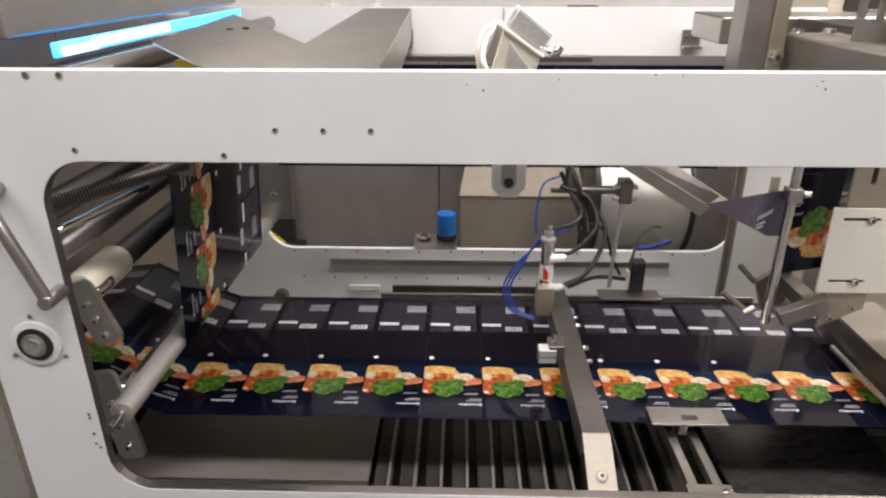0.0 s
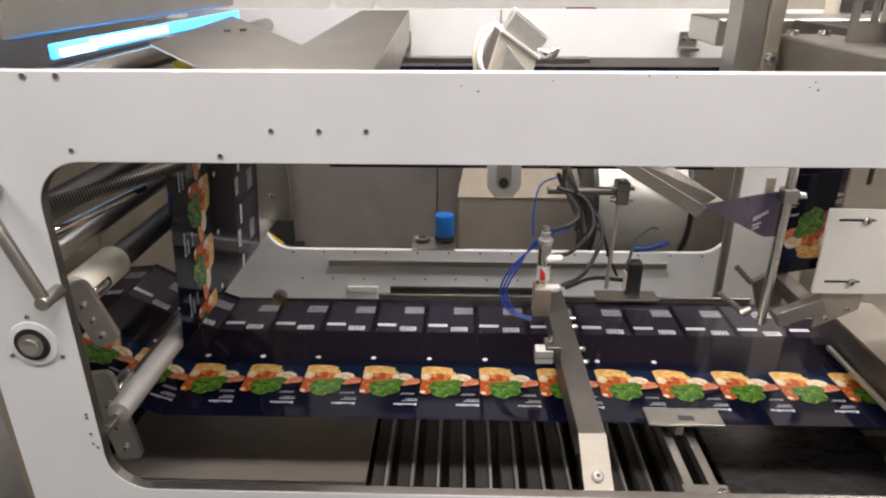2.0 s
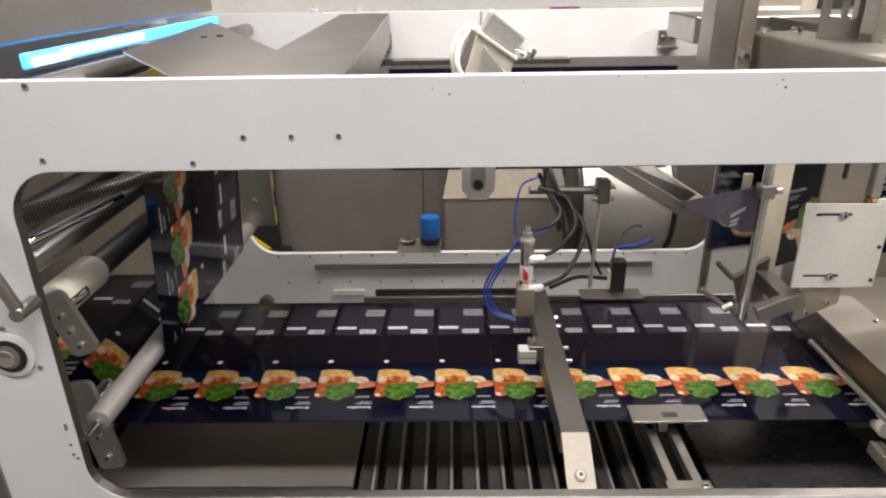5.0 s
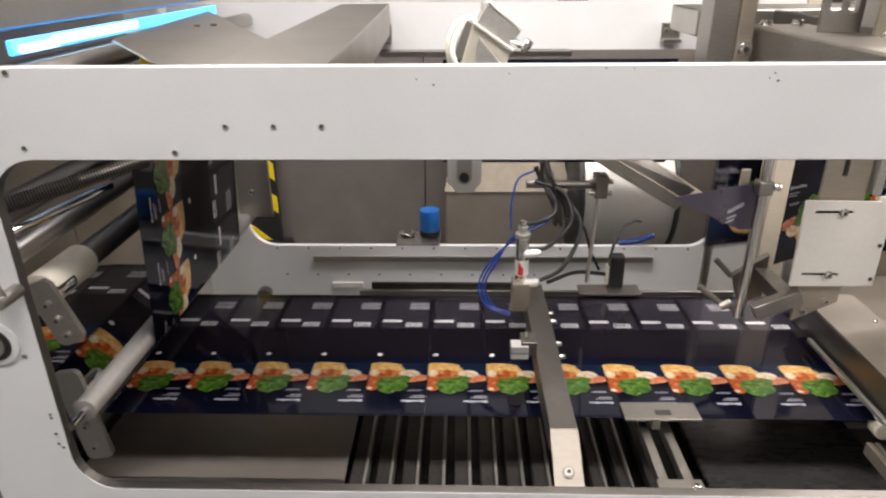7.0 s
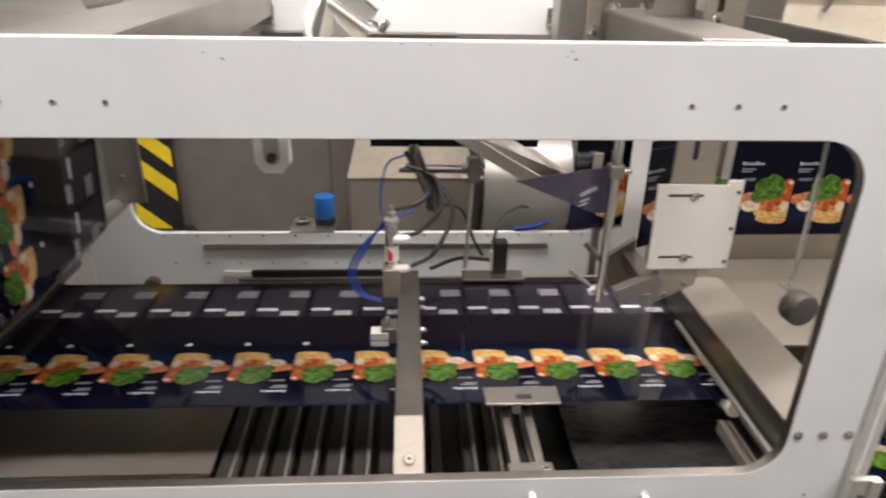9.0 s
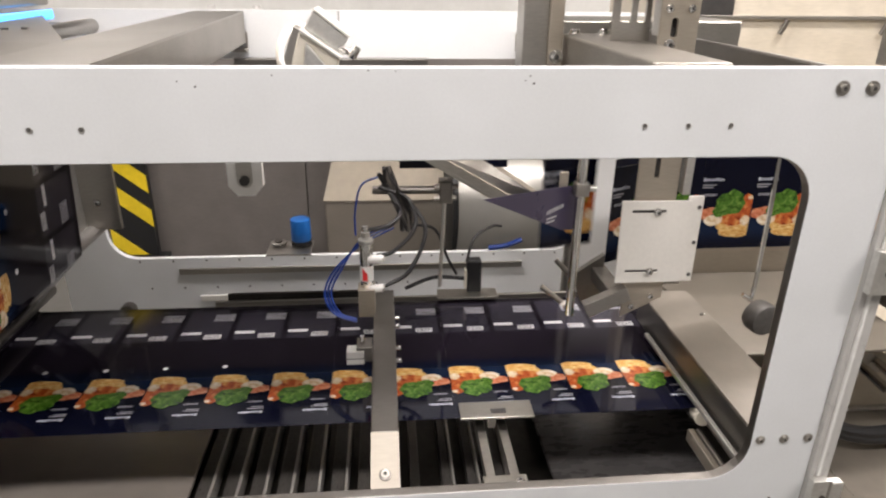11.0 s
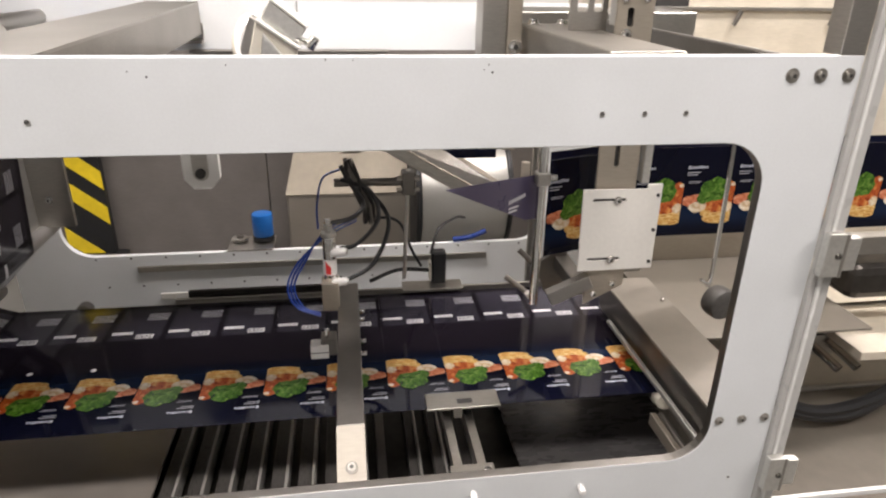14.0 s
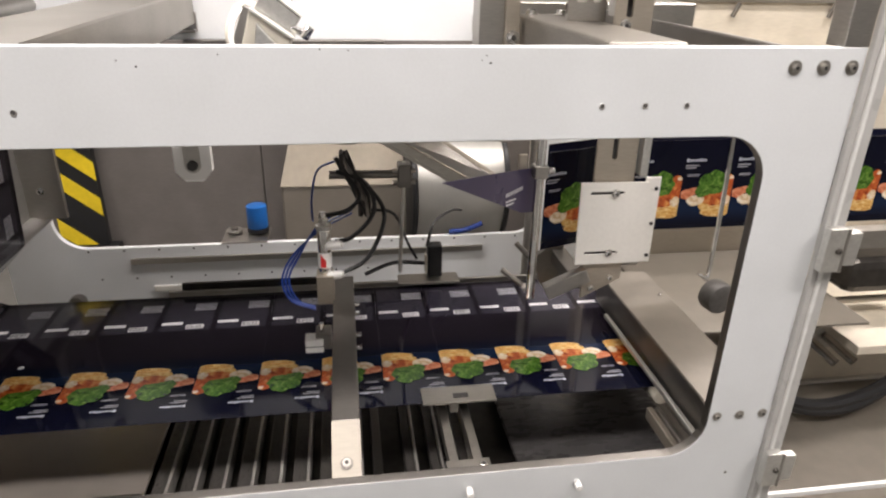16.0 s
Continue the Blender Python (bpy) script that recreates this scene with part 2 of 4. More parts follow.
def tube(points, r, seg=8, steps=8):
    """A swept round tube through points, rounded by a Catmull-Rom curve."""
    pts = [Vector(p) for p in points]
    ext = [2 * pts[0] - pts[1]] + pts + [2 * pts[-1] - pts[-2]]
    line = []
    for i in range(1, len(ext) - 2):
        p0, p1, p2, p3 = ext[i - 1 : i + 3]
        for k in range(steps):
            t = k / steps
            line.append(0.5 * (2 * p1 + (p2 - p0) * t + (2 * p0 - 5 * p1 + 4 * p2 - p3) * t * t + (3 * p1 - p0 - 3 * p2 + p3) * t**3))
    line.append(pts[-1])
    bm = bmesh.new()
    rings = []
    for i, p in enumerate(line):
        d = (line[min(i + 1, len(line) - 1)] - line[max(i - 1, 0)]).normalized()
        u = d.cross(Vector((0.31, 0.2, 0.93))).normalized()
        v = d.cross(u)
        rings.append([bm.verts.new(p + r * (math.cos(a) * u + math.sin(a) * v)) for a in [2 * math.pi * k / seg for k in range(seg)]])
    for a, b in zip(rings, rings[1:]):
        for k in range(seg):
            bm.faces.new((a[k], a[(k + 1) % seg], b[(k + 1) % seg], b[k]))
    bm.faces.new(rings[0][::-1])
    bm.faces.new(rings[-1])
    return bm


def tube_part(name, points, r, material, parent=None, label=""):
    return smooth(part(name, tube(points, r), material, parent, label))


def rounded(x0, x1, z0, z1, r, n=8):
    out = []
    for cx, cz, a0 in ((x1 - r, z1 - r, 0), (x0 + r, z1 - r, 90), (x0 + r, z0 + r, 180), (x1 - r, z0 + r, 270)):
        for k in range(n + 1):
            a = radians(a0 + 90 * k / n)
            out.append((cx + r * math.cos(a), cz + r * math.sin(a)))
    return out


def plate(outer, holes, y0, y1):
    """An upright plate (x, z outline) from y0 to y1, with holes through it."""
    bm = bmesh.new()
    edges = []
    for loop in (outer, *holes):
        vs = [bm.verts.new((x, y0, z)) for x, z in loop]
        edges += [bm.edges.new((vs[i], vs[(i + 1) % len(vs)])) for i in range(len(vs))]
    bmesh.ops.triangle_fill(bm, edges=edges, use_beauty=True, use_dissolve=False)
    ext = bmesh.ops.extrude_face_region(bm, geom=list(bm.faces))
    bmesh.ops.translate(bm, vec=(0, y1 - y0, 0), verts=[g for g in ext["geom"] if isinstance(g, bmesh.types.BMVert)])
    return bm


def slab(points, thick):
    """A flat plate through points in order, thickened along its normal."""
    bm = bmesh.new()
    vs = [bm.verts.new(p) for p in points]
    f = bm.faces.new(vs)
    bm.normal_update()
    n = f.normal.copy()
    ext = bmesh.ops.extrude_face_region(bm, geom=[f])
    bmesh.ops.translate(bm, vec=-n * thick, verts=[g for g in ext["geom"] if isinstance(g, bmesh.types.BMVert)])
    return bm


def bolt(x, y, z, r=0.008, axis="y", parent=None, name="bolt", material=None):
    d = Vector((0, -1, 0)) if axis == "y" else Vector((0, 0, 1)) if axis == "z" else Vector((1, 0, 0))
    c = Vector((x, y, z))
    bm = cyl(c, c + d * r * 0.35, r * 1.25, 16)
    add_cyl(bm, c + d * r * 0.3, c + d * r * 1.0, r, 12, bev=r * 0.12)
    ob = smooth(part(name, bm, material or CHROME, parent))
    part("socket", cyl(c + d * r * 0.99, c + d * r * 1.03, r * 0.5, 6), DARK, ob)
    return ob


# ---------- room ----------
FLOOR_OB = tagged(part("floor", box(-5, 6, -4, 7, -0.1, 0), FLOOR), "grey epoxy factory floor", "floor", kind="structure")
tagged(part("ceiling", box(-5, 6, -4, 7, 3.4, 3.5), CEIL), "grey board ceiling with tube lights", "ceiling", kind="structure")
for nm, d in (("wall_north", (-5, 6, 6.9, 7, 0, 3.4)), ("wall_south", (-5, 6, -4, -3.9, 0, 3.4)), ("wall_west", (-5, -4.9, -3.9, 6.9, 0, 3.4)), ("wall_east", (5.9, 6, -3.9, 6.9, 0, 3.4))):
    # South wall is unseen; its grey is chosen to cut bounce onto the plate.
    south = nm == "wall_south"
    tagged(part(nm, box(*d), WALL_GREY if south else WALL), "unseen wall behind the camera, grey to cut bounce light" if south else "white panelled factory wall", "wall", kind="structure")
for lx, ly, watts in LAMPS:
    lt = thing("ceiling_light", "white fluorescent ceiling light fitting, switched on", "lamp", pose(lx, ly, 3.3), "ceiling lights")
    box_part("housing", (-0.8, 0.8, -0.22, 0.22, 0.03, 0.1), WHITE, lt)
    box_part("diffuser", (-0.76, 0.76, -0.19, 0.19, 0.0, 0.03), TUBE_GLOW, lt, "glowing white diffuser", 0)

# ---------- front and rear machine plates ----------
front = tagged(part("machine_front_plate", plate([(-0.703, 0.02), (1.285, 0.02), (1.285, 1.2895), (-0.703, 1.2895)], [rounded(-0.537, 1.15, 0.482, 1.148, 0.08)], 0.0, 0.022), PAINT),
               "light grey painted machine side plate with a rounded window", "machine plate")
# dark steel colour on the cut faces of the window
front.data.materials.append(STEEL_DARK)
for f in front.data.polygons:
    if abs(f.normal.y) < 0.5 and -0.69 < f.center.x < 1.27 and 0.1 < f.center.z < 1.27:
        f.material_index = 1
bev = front.modifiers.new("edge", "BEVEL")
bev.width, bev.segments, bev.limit_method = 0.002, 2, "ANGLE"


def plate_hole(x, z, r=0.0045):
    ob = cyl_part("rim", (x, 0.0005, z), (x, -0.0012, z), r * 1.3, ALU, front, seg=20)
    # Hole's shade put in as a dark disc; the rim below gives its lit edge.
    part("threaded_hole", cyl((x - 0.1 * r, -0.001, z + 0.25 * r), (x - 0.1 * r, -0.0016, z + 0.25 * r), r * 0.95, 16), HOLE, ob)


for hx, hz in ((-0.464, 1.281), (-0.466, 1.167), (-0.231, 1.160), (-0.147, 1.2), (-0.073, 1.2), (0, 1.2), (0.849, 1.2), (0.92, 1.2), (0.99, 1.2), (-0.515, 1.281)):
    plate_hole(hx, hz, 0.0036 if hz < 1.27 else 0.0044)
for hx, hz in ((-0.553, 0.652), (-0.553, 0.66), (-0.553, 0.615), (-0.553, 0.592), (-0.546, 0.583), (1.217, 0.424)):
    plate_hole(hx, hz, 0.0026)
for hx in (1.163, 1.213, 1.263):
    b = cyl_part("counterbore", (hx, 0.0005, 1.258), (hx, -0.001, 1.258), 0.0118, STEEL, front)
    bolt(hx, 0.0, 1.258, 0.0068, parent=front, name="socket_bolt", material=STEEL)
for hx in (1.168, 1.217, 1.267):
    b = cyl_part("counterbore", (hx, 0.0005, 0.574), (hx, -0.001, 0.574), 0.0098, STEEL, front)
    bolt(hx, 0.001, 0.574, 0.006, parent=front, name="socket_bolt", material=STEEL)
for hx, hz in ((0.888, 0.438), (0.665, 0.445)):
    cyl_part("stud", (hx, 0, hz), (hx, -0.022, hz), 0.007, WHITE, front, "white plastic stud", bev=0.002)
# flaked paint
random.seed(4)
for cx, cz in ((0.145, 1.27), (0.28, 1.278), (0.42, 1.285), (0.46, 1.284), (0.655, 1.27), (0.662, 1.277), (0.668, 1.266), (0.17, 1.262)):
    part("paint_chip", cyl((cx, 0.0004, cz), (cx, -0.0006, cz), random.uniform(0.0009, 0.0019), 7), DARK, front, "dark paint chip")

bear = thing("flange_bearing", "round steel flange bearing set into the painted plate", "bearing")
BX, BZ = -0.613, 0.815
smooth(part("outer_ring", cyl((BX, 0.002, BZ), (BX, -0.006, BZ), 0.044, 40, bev=0.003), PAINT, bear))
cyl_part("seal", (BX, -0.0055, BZ), (BX, -0.008, BZ), 0.032, BLACK, bear, "black rubber seal", 36)
cyl_part("inner_ring", (BX, -0.007, BZ), (BX, -0.013, BZ), 0.0225, STEEL, bear, seg=32, bev=0.002)
cyl_part("shaft_end", (BX, -0.012, BZ), (BX, -0.017, BZ), 0.016, CHROME, bear, seg=28, bev=0.002)
for a in (90, 210, 330):
    bolt(BX + 0.053 * math.cos(radians(a)), 0, BZ + 0.053 * math.sin(radians(a)), 0.0035, parent=bear, material=STEEL)

hd = thing("grab_handle", "bare steel bar handle on the painted plate", "handle")
cyl_part("grip", (-0.602, -0.045, 1.10), (-0.542, -0.045, 0.925), 0.0105, STEEL, hd, bev=0.002)
cyl_part("boss", (-0.542, 0.0, 0.922), (-0.542, -0.056, 0.922), 0.0125, STEEL, hd, bev=0.003)
cyl_part("boss", (-0.604, 0.0, 1.105), (-0.604, -0.056, 1.105), 0.0125, STEEL, hd, bev=0.003)

rear = tagged(part("machine_rear_plate", plate([(-0.85, 0.0), (1.42, 0.0), (1.42, 1.298), (-0.85, 1.298)], [rounded(-0.66, 1.24, 0.356, 1.133, 0.11)], 1.5, 1.522), PAINT_REAR),
              "pale grey painted rear machine plate with a rounded window", "machine plate")
box_part("guide_rail", (-0.4, 1.0, 1.488, 1.5, 0.288, 0.312), STEEL_X, rear, "slim steel rail")
for hx in [-0.55 + 0.13 * k for k in range(14)]:
    part("threaded_hole", cyl((hx, 1.5005, 0.345), (hx, 1.4985, 0.345), 0.004, 10), DARK, rear)
    if hx < 0.6:
        part("threaded_hole", cyl((hx + 0.03, 1.5005, 0.225), (hx + 0.03, 1.4985, 0.225), 0.004, 10), DARK, rear)
cyl_part("knob", (-0.62, 1.5, 0.14), (-0.62, 1.46, 0.14), 0.03, STEEL_DARK, rear, bev=0.004)
box_part("tag_plate", (-0.33, -0.2, 1.49, 1.5, 0.165, 0.19), WHITE_PLATE, rear)
part("sight_line", box(0.282, 0.286, 1.497, 1.5, 1.15, 1.298), STEEL, rear, "narrow seam in the rear beam")

for bx in (-0.06, 0.97):
    br = thing("beam_bracket", "small steel angle bracket bolted to the rear beam", "bracket", group="rear brackets")
    box_part("angle", (bx - 0.045, bx + 0.02, 1.455, 1.5, 1.16, 1.17), STEEL, br)
    box_part("web", (bx - 0.045, bx + 0.02, 1.49, 1.5, 1.17, 1.225), STEEL, br)
    for k in (-0.03, 0.005):
        bolt(bx + k, 1.49, 1.2, 0.007, parent=br)

# ---------- bed under the film ----------
bed = thing("machine_bed", "dark steel bed with slats deep under the film", "machine bed")
box_part("tray", (-0.95, 1.4, 0.024, 1.2, 0.0, 0.05), DARK_BED, bed, "dark tray under the slats")
box_part("sheet", (-0.87, -0.112, 0.425, 1.2, 0.095, 0.11), SHEET, bed, "smooth stainless slide sheet", 0.003)
box_part("lip", (-0.87, -0.112, 0.415, 0.425, 0.08, 0.116), STEEL_X, bed)
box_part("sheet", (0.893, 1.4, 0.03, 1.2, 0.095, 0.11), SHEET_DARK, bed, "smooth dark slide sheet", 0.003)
# Each slat carries a pale strip that draws its edge highlight.
for k in range(8):
    bx = -0.098 + 0.0735 * k
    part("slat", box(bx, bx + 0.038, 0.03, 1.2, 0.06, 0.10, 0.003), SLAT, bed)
    part("slat_glint", box(bx + 0.0385, bx + 0.047, 0.03, 1.2, 0.06, 0.113, 0.002), SLAT_GLINT, bed)
for bx in (0.58, 0.652, 0.735):
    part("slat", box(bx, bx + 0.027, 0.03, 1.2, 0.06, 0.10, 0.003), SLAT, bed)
    part("slat_glint", box(bx + 0.0275, bx + 0.035, 0.03, 1.2, 0.06, 0.113, 0.002), SLAT_GLINT, bed)
box_part("side_wall", (0.49, 0.515, 0.03, 1.2, 0.05, 0.13), STEEL_DARK, bed)

# photo sensor rail with its flag plate
sr = thing("sensor_rail", "slotted steel sensor rail with a small flag plate", "sensor")
for bx in (0.652, 0.707):
    box_part("rail", (bx, bx + 0.022, 0.15, 0.7, 0.345, 0.372), STEEL_X, sr)
box_part("end_block", (0.642, 0.742, 0.022, 0.155, 0.33, 0.38), STEEL_X, sr)
bolt(0.724, 0.13, 0.38, 0.008, "z", parent=sr)
box_part("flag", (0.612, 0.797, 0.325, 0.392, 0.402, 0.408), STEEL_X, sr, bev=0.0015)
box_part("flag_stem", (0.68, 0.70, 0.33, 0.35, 0.372, 0.402), STEEL_X, sr)
part("slot", box(0.69, 0.728, 0.342, 0.36, 0.4075, 0.409), DARK, sr)
rs = thing("rear_sensor_plate", "flat steel guide plate under the film edge", "guide plate")
box_part("strip", (-0.13, 1.12, 0.985, 0.996, 0.36, 0.415), STEEL_X, rs)
box_part("bar", (-0.09, 0.42, 0.998, 1.01, 0.36, 0.436), DARK_BED, rs, "dark bar behind the film edge")
box_part("flag", (0.605, 0.81, 0.96, 1.03, 0.413, 0.419), STEEL_X, rs)

# ---------- film ----------
PITCH, WEB_Z, END_X, Y0, Y1 = 0.160, 0.4, 1.40, 0.339, 0.978
W = PITCH / 2


def flat(bm, pts, z):
    bm.faces.new([bm.verts.new((x, y, z)) for x, y in pts])


def blob(bm, cx, cy, rx, ry, z, n=22, rough=0.12, seed=0, turn=0.0):
    rnd = random.Random(seed)
    ph = [rnd.uniform(0, 6.3) for _ in range(4)]
    pts = []
    for k in range(n):
        a = 2 * math.pi * k / n
        r = 1 + rough * (math.sin(3 * a + ph[0]) + 0.7 * math.sin(5 * a + ph[1]) + 0.5 * math.sin(8 * a + ph[2]))
        px, py = rx * r * math.cos(a), ry * r * math.sin(a)
        pts.append((cx + px * math.cos(turn) - py * math.sin(turn), cy + px * math.sin(turn) + py * math.cos(turn)))
    flat(bm, [(min(max(x, -W + 0.0015), W - 0.0015), y) for x, y in pts], z)


def keep(bm, name, material):
    me = bpy.data.meshes.new(name)
    bmesh.ops.recalc_face_normals(bm, faces=bm.faces)
    for f in bm.faces:
        if f.normal.z < 0 and len(f.verts) > 2 and bm.faces[:] and f.calc_center_median().z > 0.0004:
            f.normal_flip()
    bm.to_mesh(me)
    bm.free()
    me.materials.append(material)
    return me


def bars(rows, z):
    bm = bmesh.new()
    for x0, x1, y0, y1 in rows:
        flat(bm, [(x0, y0), (x1, y0), (x1, y1), (x0, y1)], z)
    return bm




def print_meshes():
    """The printed picture of one pouch, in the panel's own plane; y runs from the logo edge to the seal edge."""
    out = []
    bm = bmesh.new()
    add_box(bm, -W + 0.0001, W - 0.0001, Y0, 0.607, -0.0004, 0.0004)
    out.append(("front_face", keep(bm, "front_face", NAVY_GLOW), ""))
    pieces = (("pasta", PASTA, "printed yellow pasta", 0.0007, 0.04, ((-0.04, 0.549, 0.05, 0.0165, -0.05), (-0.036, 0.536, 0.054, 0.02, -0.1))),
              ("tomato", CARROT, "printed red tomato", 0.0009, 0.05, ((-0.036, 0.503, 0.05, 0.031, 0.1), (-0.066, 0.478, 0.02, 0.024, 0.2), (-0.006, 0.517, 0.03, 0.013, -0.3))),
              ("carrot_slice", PRAWN, "printed orange slice", 0.0011, 0.04, ((0.06, 0.503, 0.022, 0.0135, 0.1), (0.046, 0.497, 0.02, 0.010, 0.2))),
              ("mushroom", CREAMY, "printed white mushroom", 0.0013, 0.04, ((0.03, 0.52, 0.028, 0.014, 0.05), (-0.066, 0.522, 0.014, 0.0135, 0.0), (-0.071, 0.463, 0.007, 0.005, 0.0))),
              ("lettuce", LETTUCE, "printed green lettuce", 0.0015, 0.08, ((-0.014, 0.474, 0.039, 0.03, 0), (-0.034, 0.482, 0.022, 0.02, 0), (0.012, 0.493, 0.023, 0.02, 0))))
    for n, (name, material, text, z, rough, shapes) in enumerate(pieces):
        for i, (x, y, rx, ry, a) in enumerate(shapes):
            bm = bmesh.new()
            blob(bm, x, 0.502 + (y - 0.505) * 1.18, rx, ry * 1.18, z + i * 0.00003, seed=20 + 10 * n + i, n=40 if name == "lettuce" else 22, rough=rough, turn=a)
            out.append((name, keep(bm, name, material), text))
    rows = [(0.037, 0.077, 0.4125, 0.4155), (0.045, 0.077, 0.4195, 0.4225), (0.03, 0.068, 0.4405, 0.4425), (0.034, 0.068, 0.4445, 0.4465)]
    out.append(("small_print", keep(bars(rows, 0.0007), "small_print", INK_GREY), "tiny illegible print"))
    rows = [(0.0690, 0.0765, 0.3935, 0.4035)] + [(0.0620 - 0.0064 * k, 0.0668 - 0.0064 * k, 0.3960 - 0.0025 * (k in (4, 5)), 0.4025) for k in range(8)]
    out.append(("wordmark", keep(bars(rows, 0.0007), "wordmark", INK_MARK), "plain white wordmark shapes"))
    return out


def back_meshes():
    out = []
    bm = bmesh.new()
    add_box(bm, -W + 0.0001, W - 0.0001, 0.607, Y1, -0.0004, 0.0004)
    out.append(("gusset_film", keep(bm, "gusset_film", GUSSET), "glossy black gusset film"))
    out.append(("back_face", keep(bars([(-W + 0.006, W - 0.01, 0.7614, 0.953)], 0.0006), "back_face", BACKPRINT), "slate violet back print"))
    rows = [(0.0066, 0.0687, 0.881 + 0.0089 * k, 0.8866 + 0.0089 * k) for k in range(5)]
    out.append(("text_block", keep(bars(rows, 0.0009), "text_block", INK_GREY), "illegible grey text lines"))
    out.append(("white_label", keep(bars([(-W + 0.008, -0.013, 0.7969, 0.8124)], 0.0009), "white_label", INK_WHITE), "white printed strip"))
    out.append(("code_field", keep(bars([(0.0, 0.05, 0.7703, 0.7946)], 0.0009), "code_field", INK_WHITE), "white code field"))
    rows = [(0.0033 + 0.0042 * k, 0.0033 + 0.0042 * k + (0.0016 if k % 3 else 0.0027), 0.7736, 0.7913) for k in range(10)]
    out.append(("code_mark", keep(bars(rows, 0.0011), "code_mark", BLACK), "dark code bars"))
    bm = bmesh.new()
    blob(bm, -0.061, 0.613, 0.0075, 0.0075, 0.0009, rough=0.0)
    out.append(("register_mark", keep(bm, "register_mark", INK_WHITE), "white register dot"))
    return out


FRONT, BACK = print_meshes(), back_meshes()


def film_panel(label, whole=True, group="", dotted=True):
    ob = thing("pouch_wrapper", label, "packaging film", group=group)
    for name, me, text in FRONT + (BACK if whole else []):
        if name == "register_mark" and not dotted:
            continue
        o = new(name, me)
        o.parent = ob
        if text:
            o["label"] = text
        if name in ("wordmark", "small_print", "text_block", "code_mark"):
            o["kind"] = "stuff"
    return ob


def fed(t):
    """Metres of film drawn so far: one pitch every two seconds."""
    s = 0.0
    for k in range(8):
        u = min(max((t - (0.5 + 2 * k)) / 1.0, 0.0), 1.0)
        s += u * u * (3 - 2 * u)
    return s * PITCH


TIMES = sorted({0.0, 16.0} | {round(0.5 + 2 * k + 0.1 * j, 2) for k in range(8) for j in range(11)})


def along(path, s):
    """The place and heading (x, z, degrees) at s metres along a polyline of (x, z)."""
    for (xa, za), (xb, zb) in zip(path, path[1:]):
        n = math.hypot(xb - xa, zb - za)
        if s <= n or (xb, zb) == path[-1]:
            return xa + (xb - xa) * s / n, za + (zb - za) * s / n, math.degrees(math.atan2(zb - za, xb - xa))
        s -= n


def panel_pose(path, s, y=0.0, half=W):
    """A panel whose ends ride on the path; its printed side lies to the right of its way."""
    a, b = along(path, s - half), along(path, s + half)
    head = math.atan2(b[1] - a[1], b[0] - a[0])
    cx, cz = (a[0] + b[0]) / 2, (a[1] + b[1]) / 2
    # way to the left along -x: the panel's own +x points back along the film
    m = Matrix.Translation((cx, y, cz)) @ Matrix.Rotation(-(head - math.pi), 4, "Y")
    return m


def arc(cx, cz, r, a0, a1, n=8):
    return [(cx + r * math.cos(radians(a0 + (a1 - a0) * k / n)), cz + r * math.sin(radians(a0 + (a1 - a0) * k / n))) for k in range(n + 1)]


# horizontal run: from the end roller to the low roller, then up the slope behind it
WEB_PATH = [(3.1, 0.06), (1.75, 0.06), (1.47, 0.345)] + arc(END_X, WEB_Z - 0.028, 0.028, -20, 90) + arc(-0.675, WEB_Z + 0.04, 0.04, 270, 225) + [(-0.80, 0.525), (-2.7, 0.35)]
# upright run: rising from the dancer to the folder
RISE_PATH = [(-1.75, -0.66)] + arc(-0.536, 0.61, 0.026, -55, 2, 8) + arc(-0.43, 1.08, 0.05, 180, 90) + [(1.6, 1.13)]
# folded run: the first place at which a pouch stands upright, and its height there
FOLD_Z, LEAN_Z = 0.826, 0.832
# its way in plan (x, y): out of the folder towards the back, then level to the right
FOLD_PATH = [(0.27, 0.355), (1.115, 0.63), (1.20, 0.70), (3.6, 0.715)]


def length(path):
    return sum(math.hypot(b[0] - a[0], b[1] - a[1]) for a, b in zip(path, path[1:]))


def place_on(path, test):
    """The first s at which the path's point passes the test."""
    s = 0.0
    while not test(*along(path, s)[:2]):
        s += 0.0005
    return s


def web_rows(s0):
    return [(t, panel_pose(WEB_PATH, s0 + fed(t))) for t in TIMES]


STRIPS = 10
STEP = PITCH / STRIPS


def strip_meshes():
    """The print of one pouch cut into narrow strips that can follow a bend."""
    out = []
    for k in range(STRIPS):
        xa = -W + k * STEP
        bm = bmesh.new()
        mats = []
        for name, me, text in FRONT + BACK:
            piece = bmesh.new()
            piece.from_mesh(me)
            for x, side in ((xa, -1), (xa + STEP, 1)):
                geom = list(piece.verts) + list(piece.edges) + list(piece.faces)
                bmesh.ops.bisect_plane(piece, geom=geom, dist=1e-6, plane_co=(x, 0, 0), plane_no=(side, 0, 0), clear_outer=True)
            if not mats or me.materials[0] not in mats:
                mats.append(me.materials[0])
            slot = mats.index(me.materials[0])
            for f in piece.faces:
                g = bm.faces.new([bm.verts.new(v.co) for v in f.verts])
                g.material_index = slot
            piece.free()
        me = bpy.data.meshes.new("film_strip")
        bm.to_mesh(me)
        bm.free()
        for m in mats:
            me.materials.append(m)
        out.append((xa + STEP / 2, me))
    return out


def rise_rows(s0, mid):
    back = Matrix.Translation((-mid, 0, 0))
    return [(t, panel_pose(RISE_PATH, s0 - mid + fed(t), half=STEP / 2) @ back) for t in TIMES]


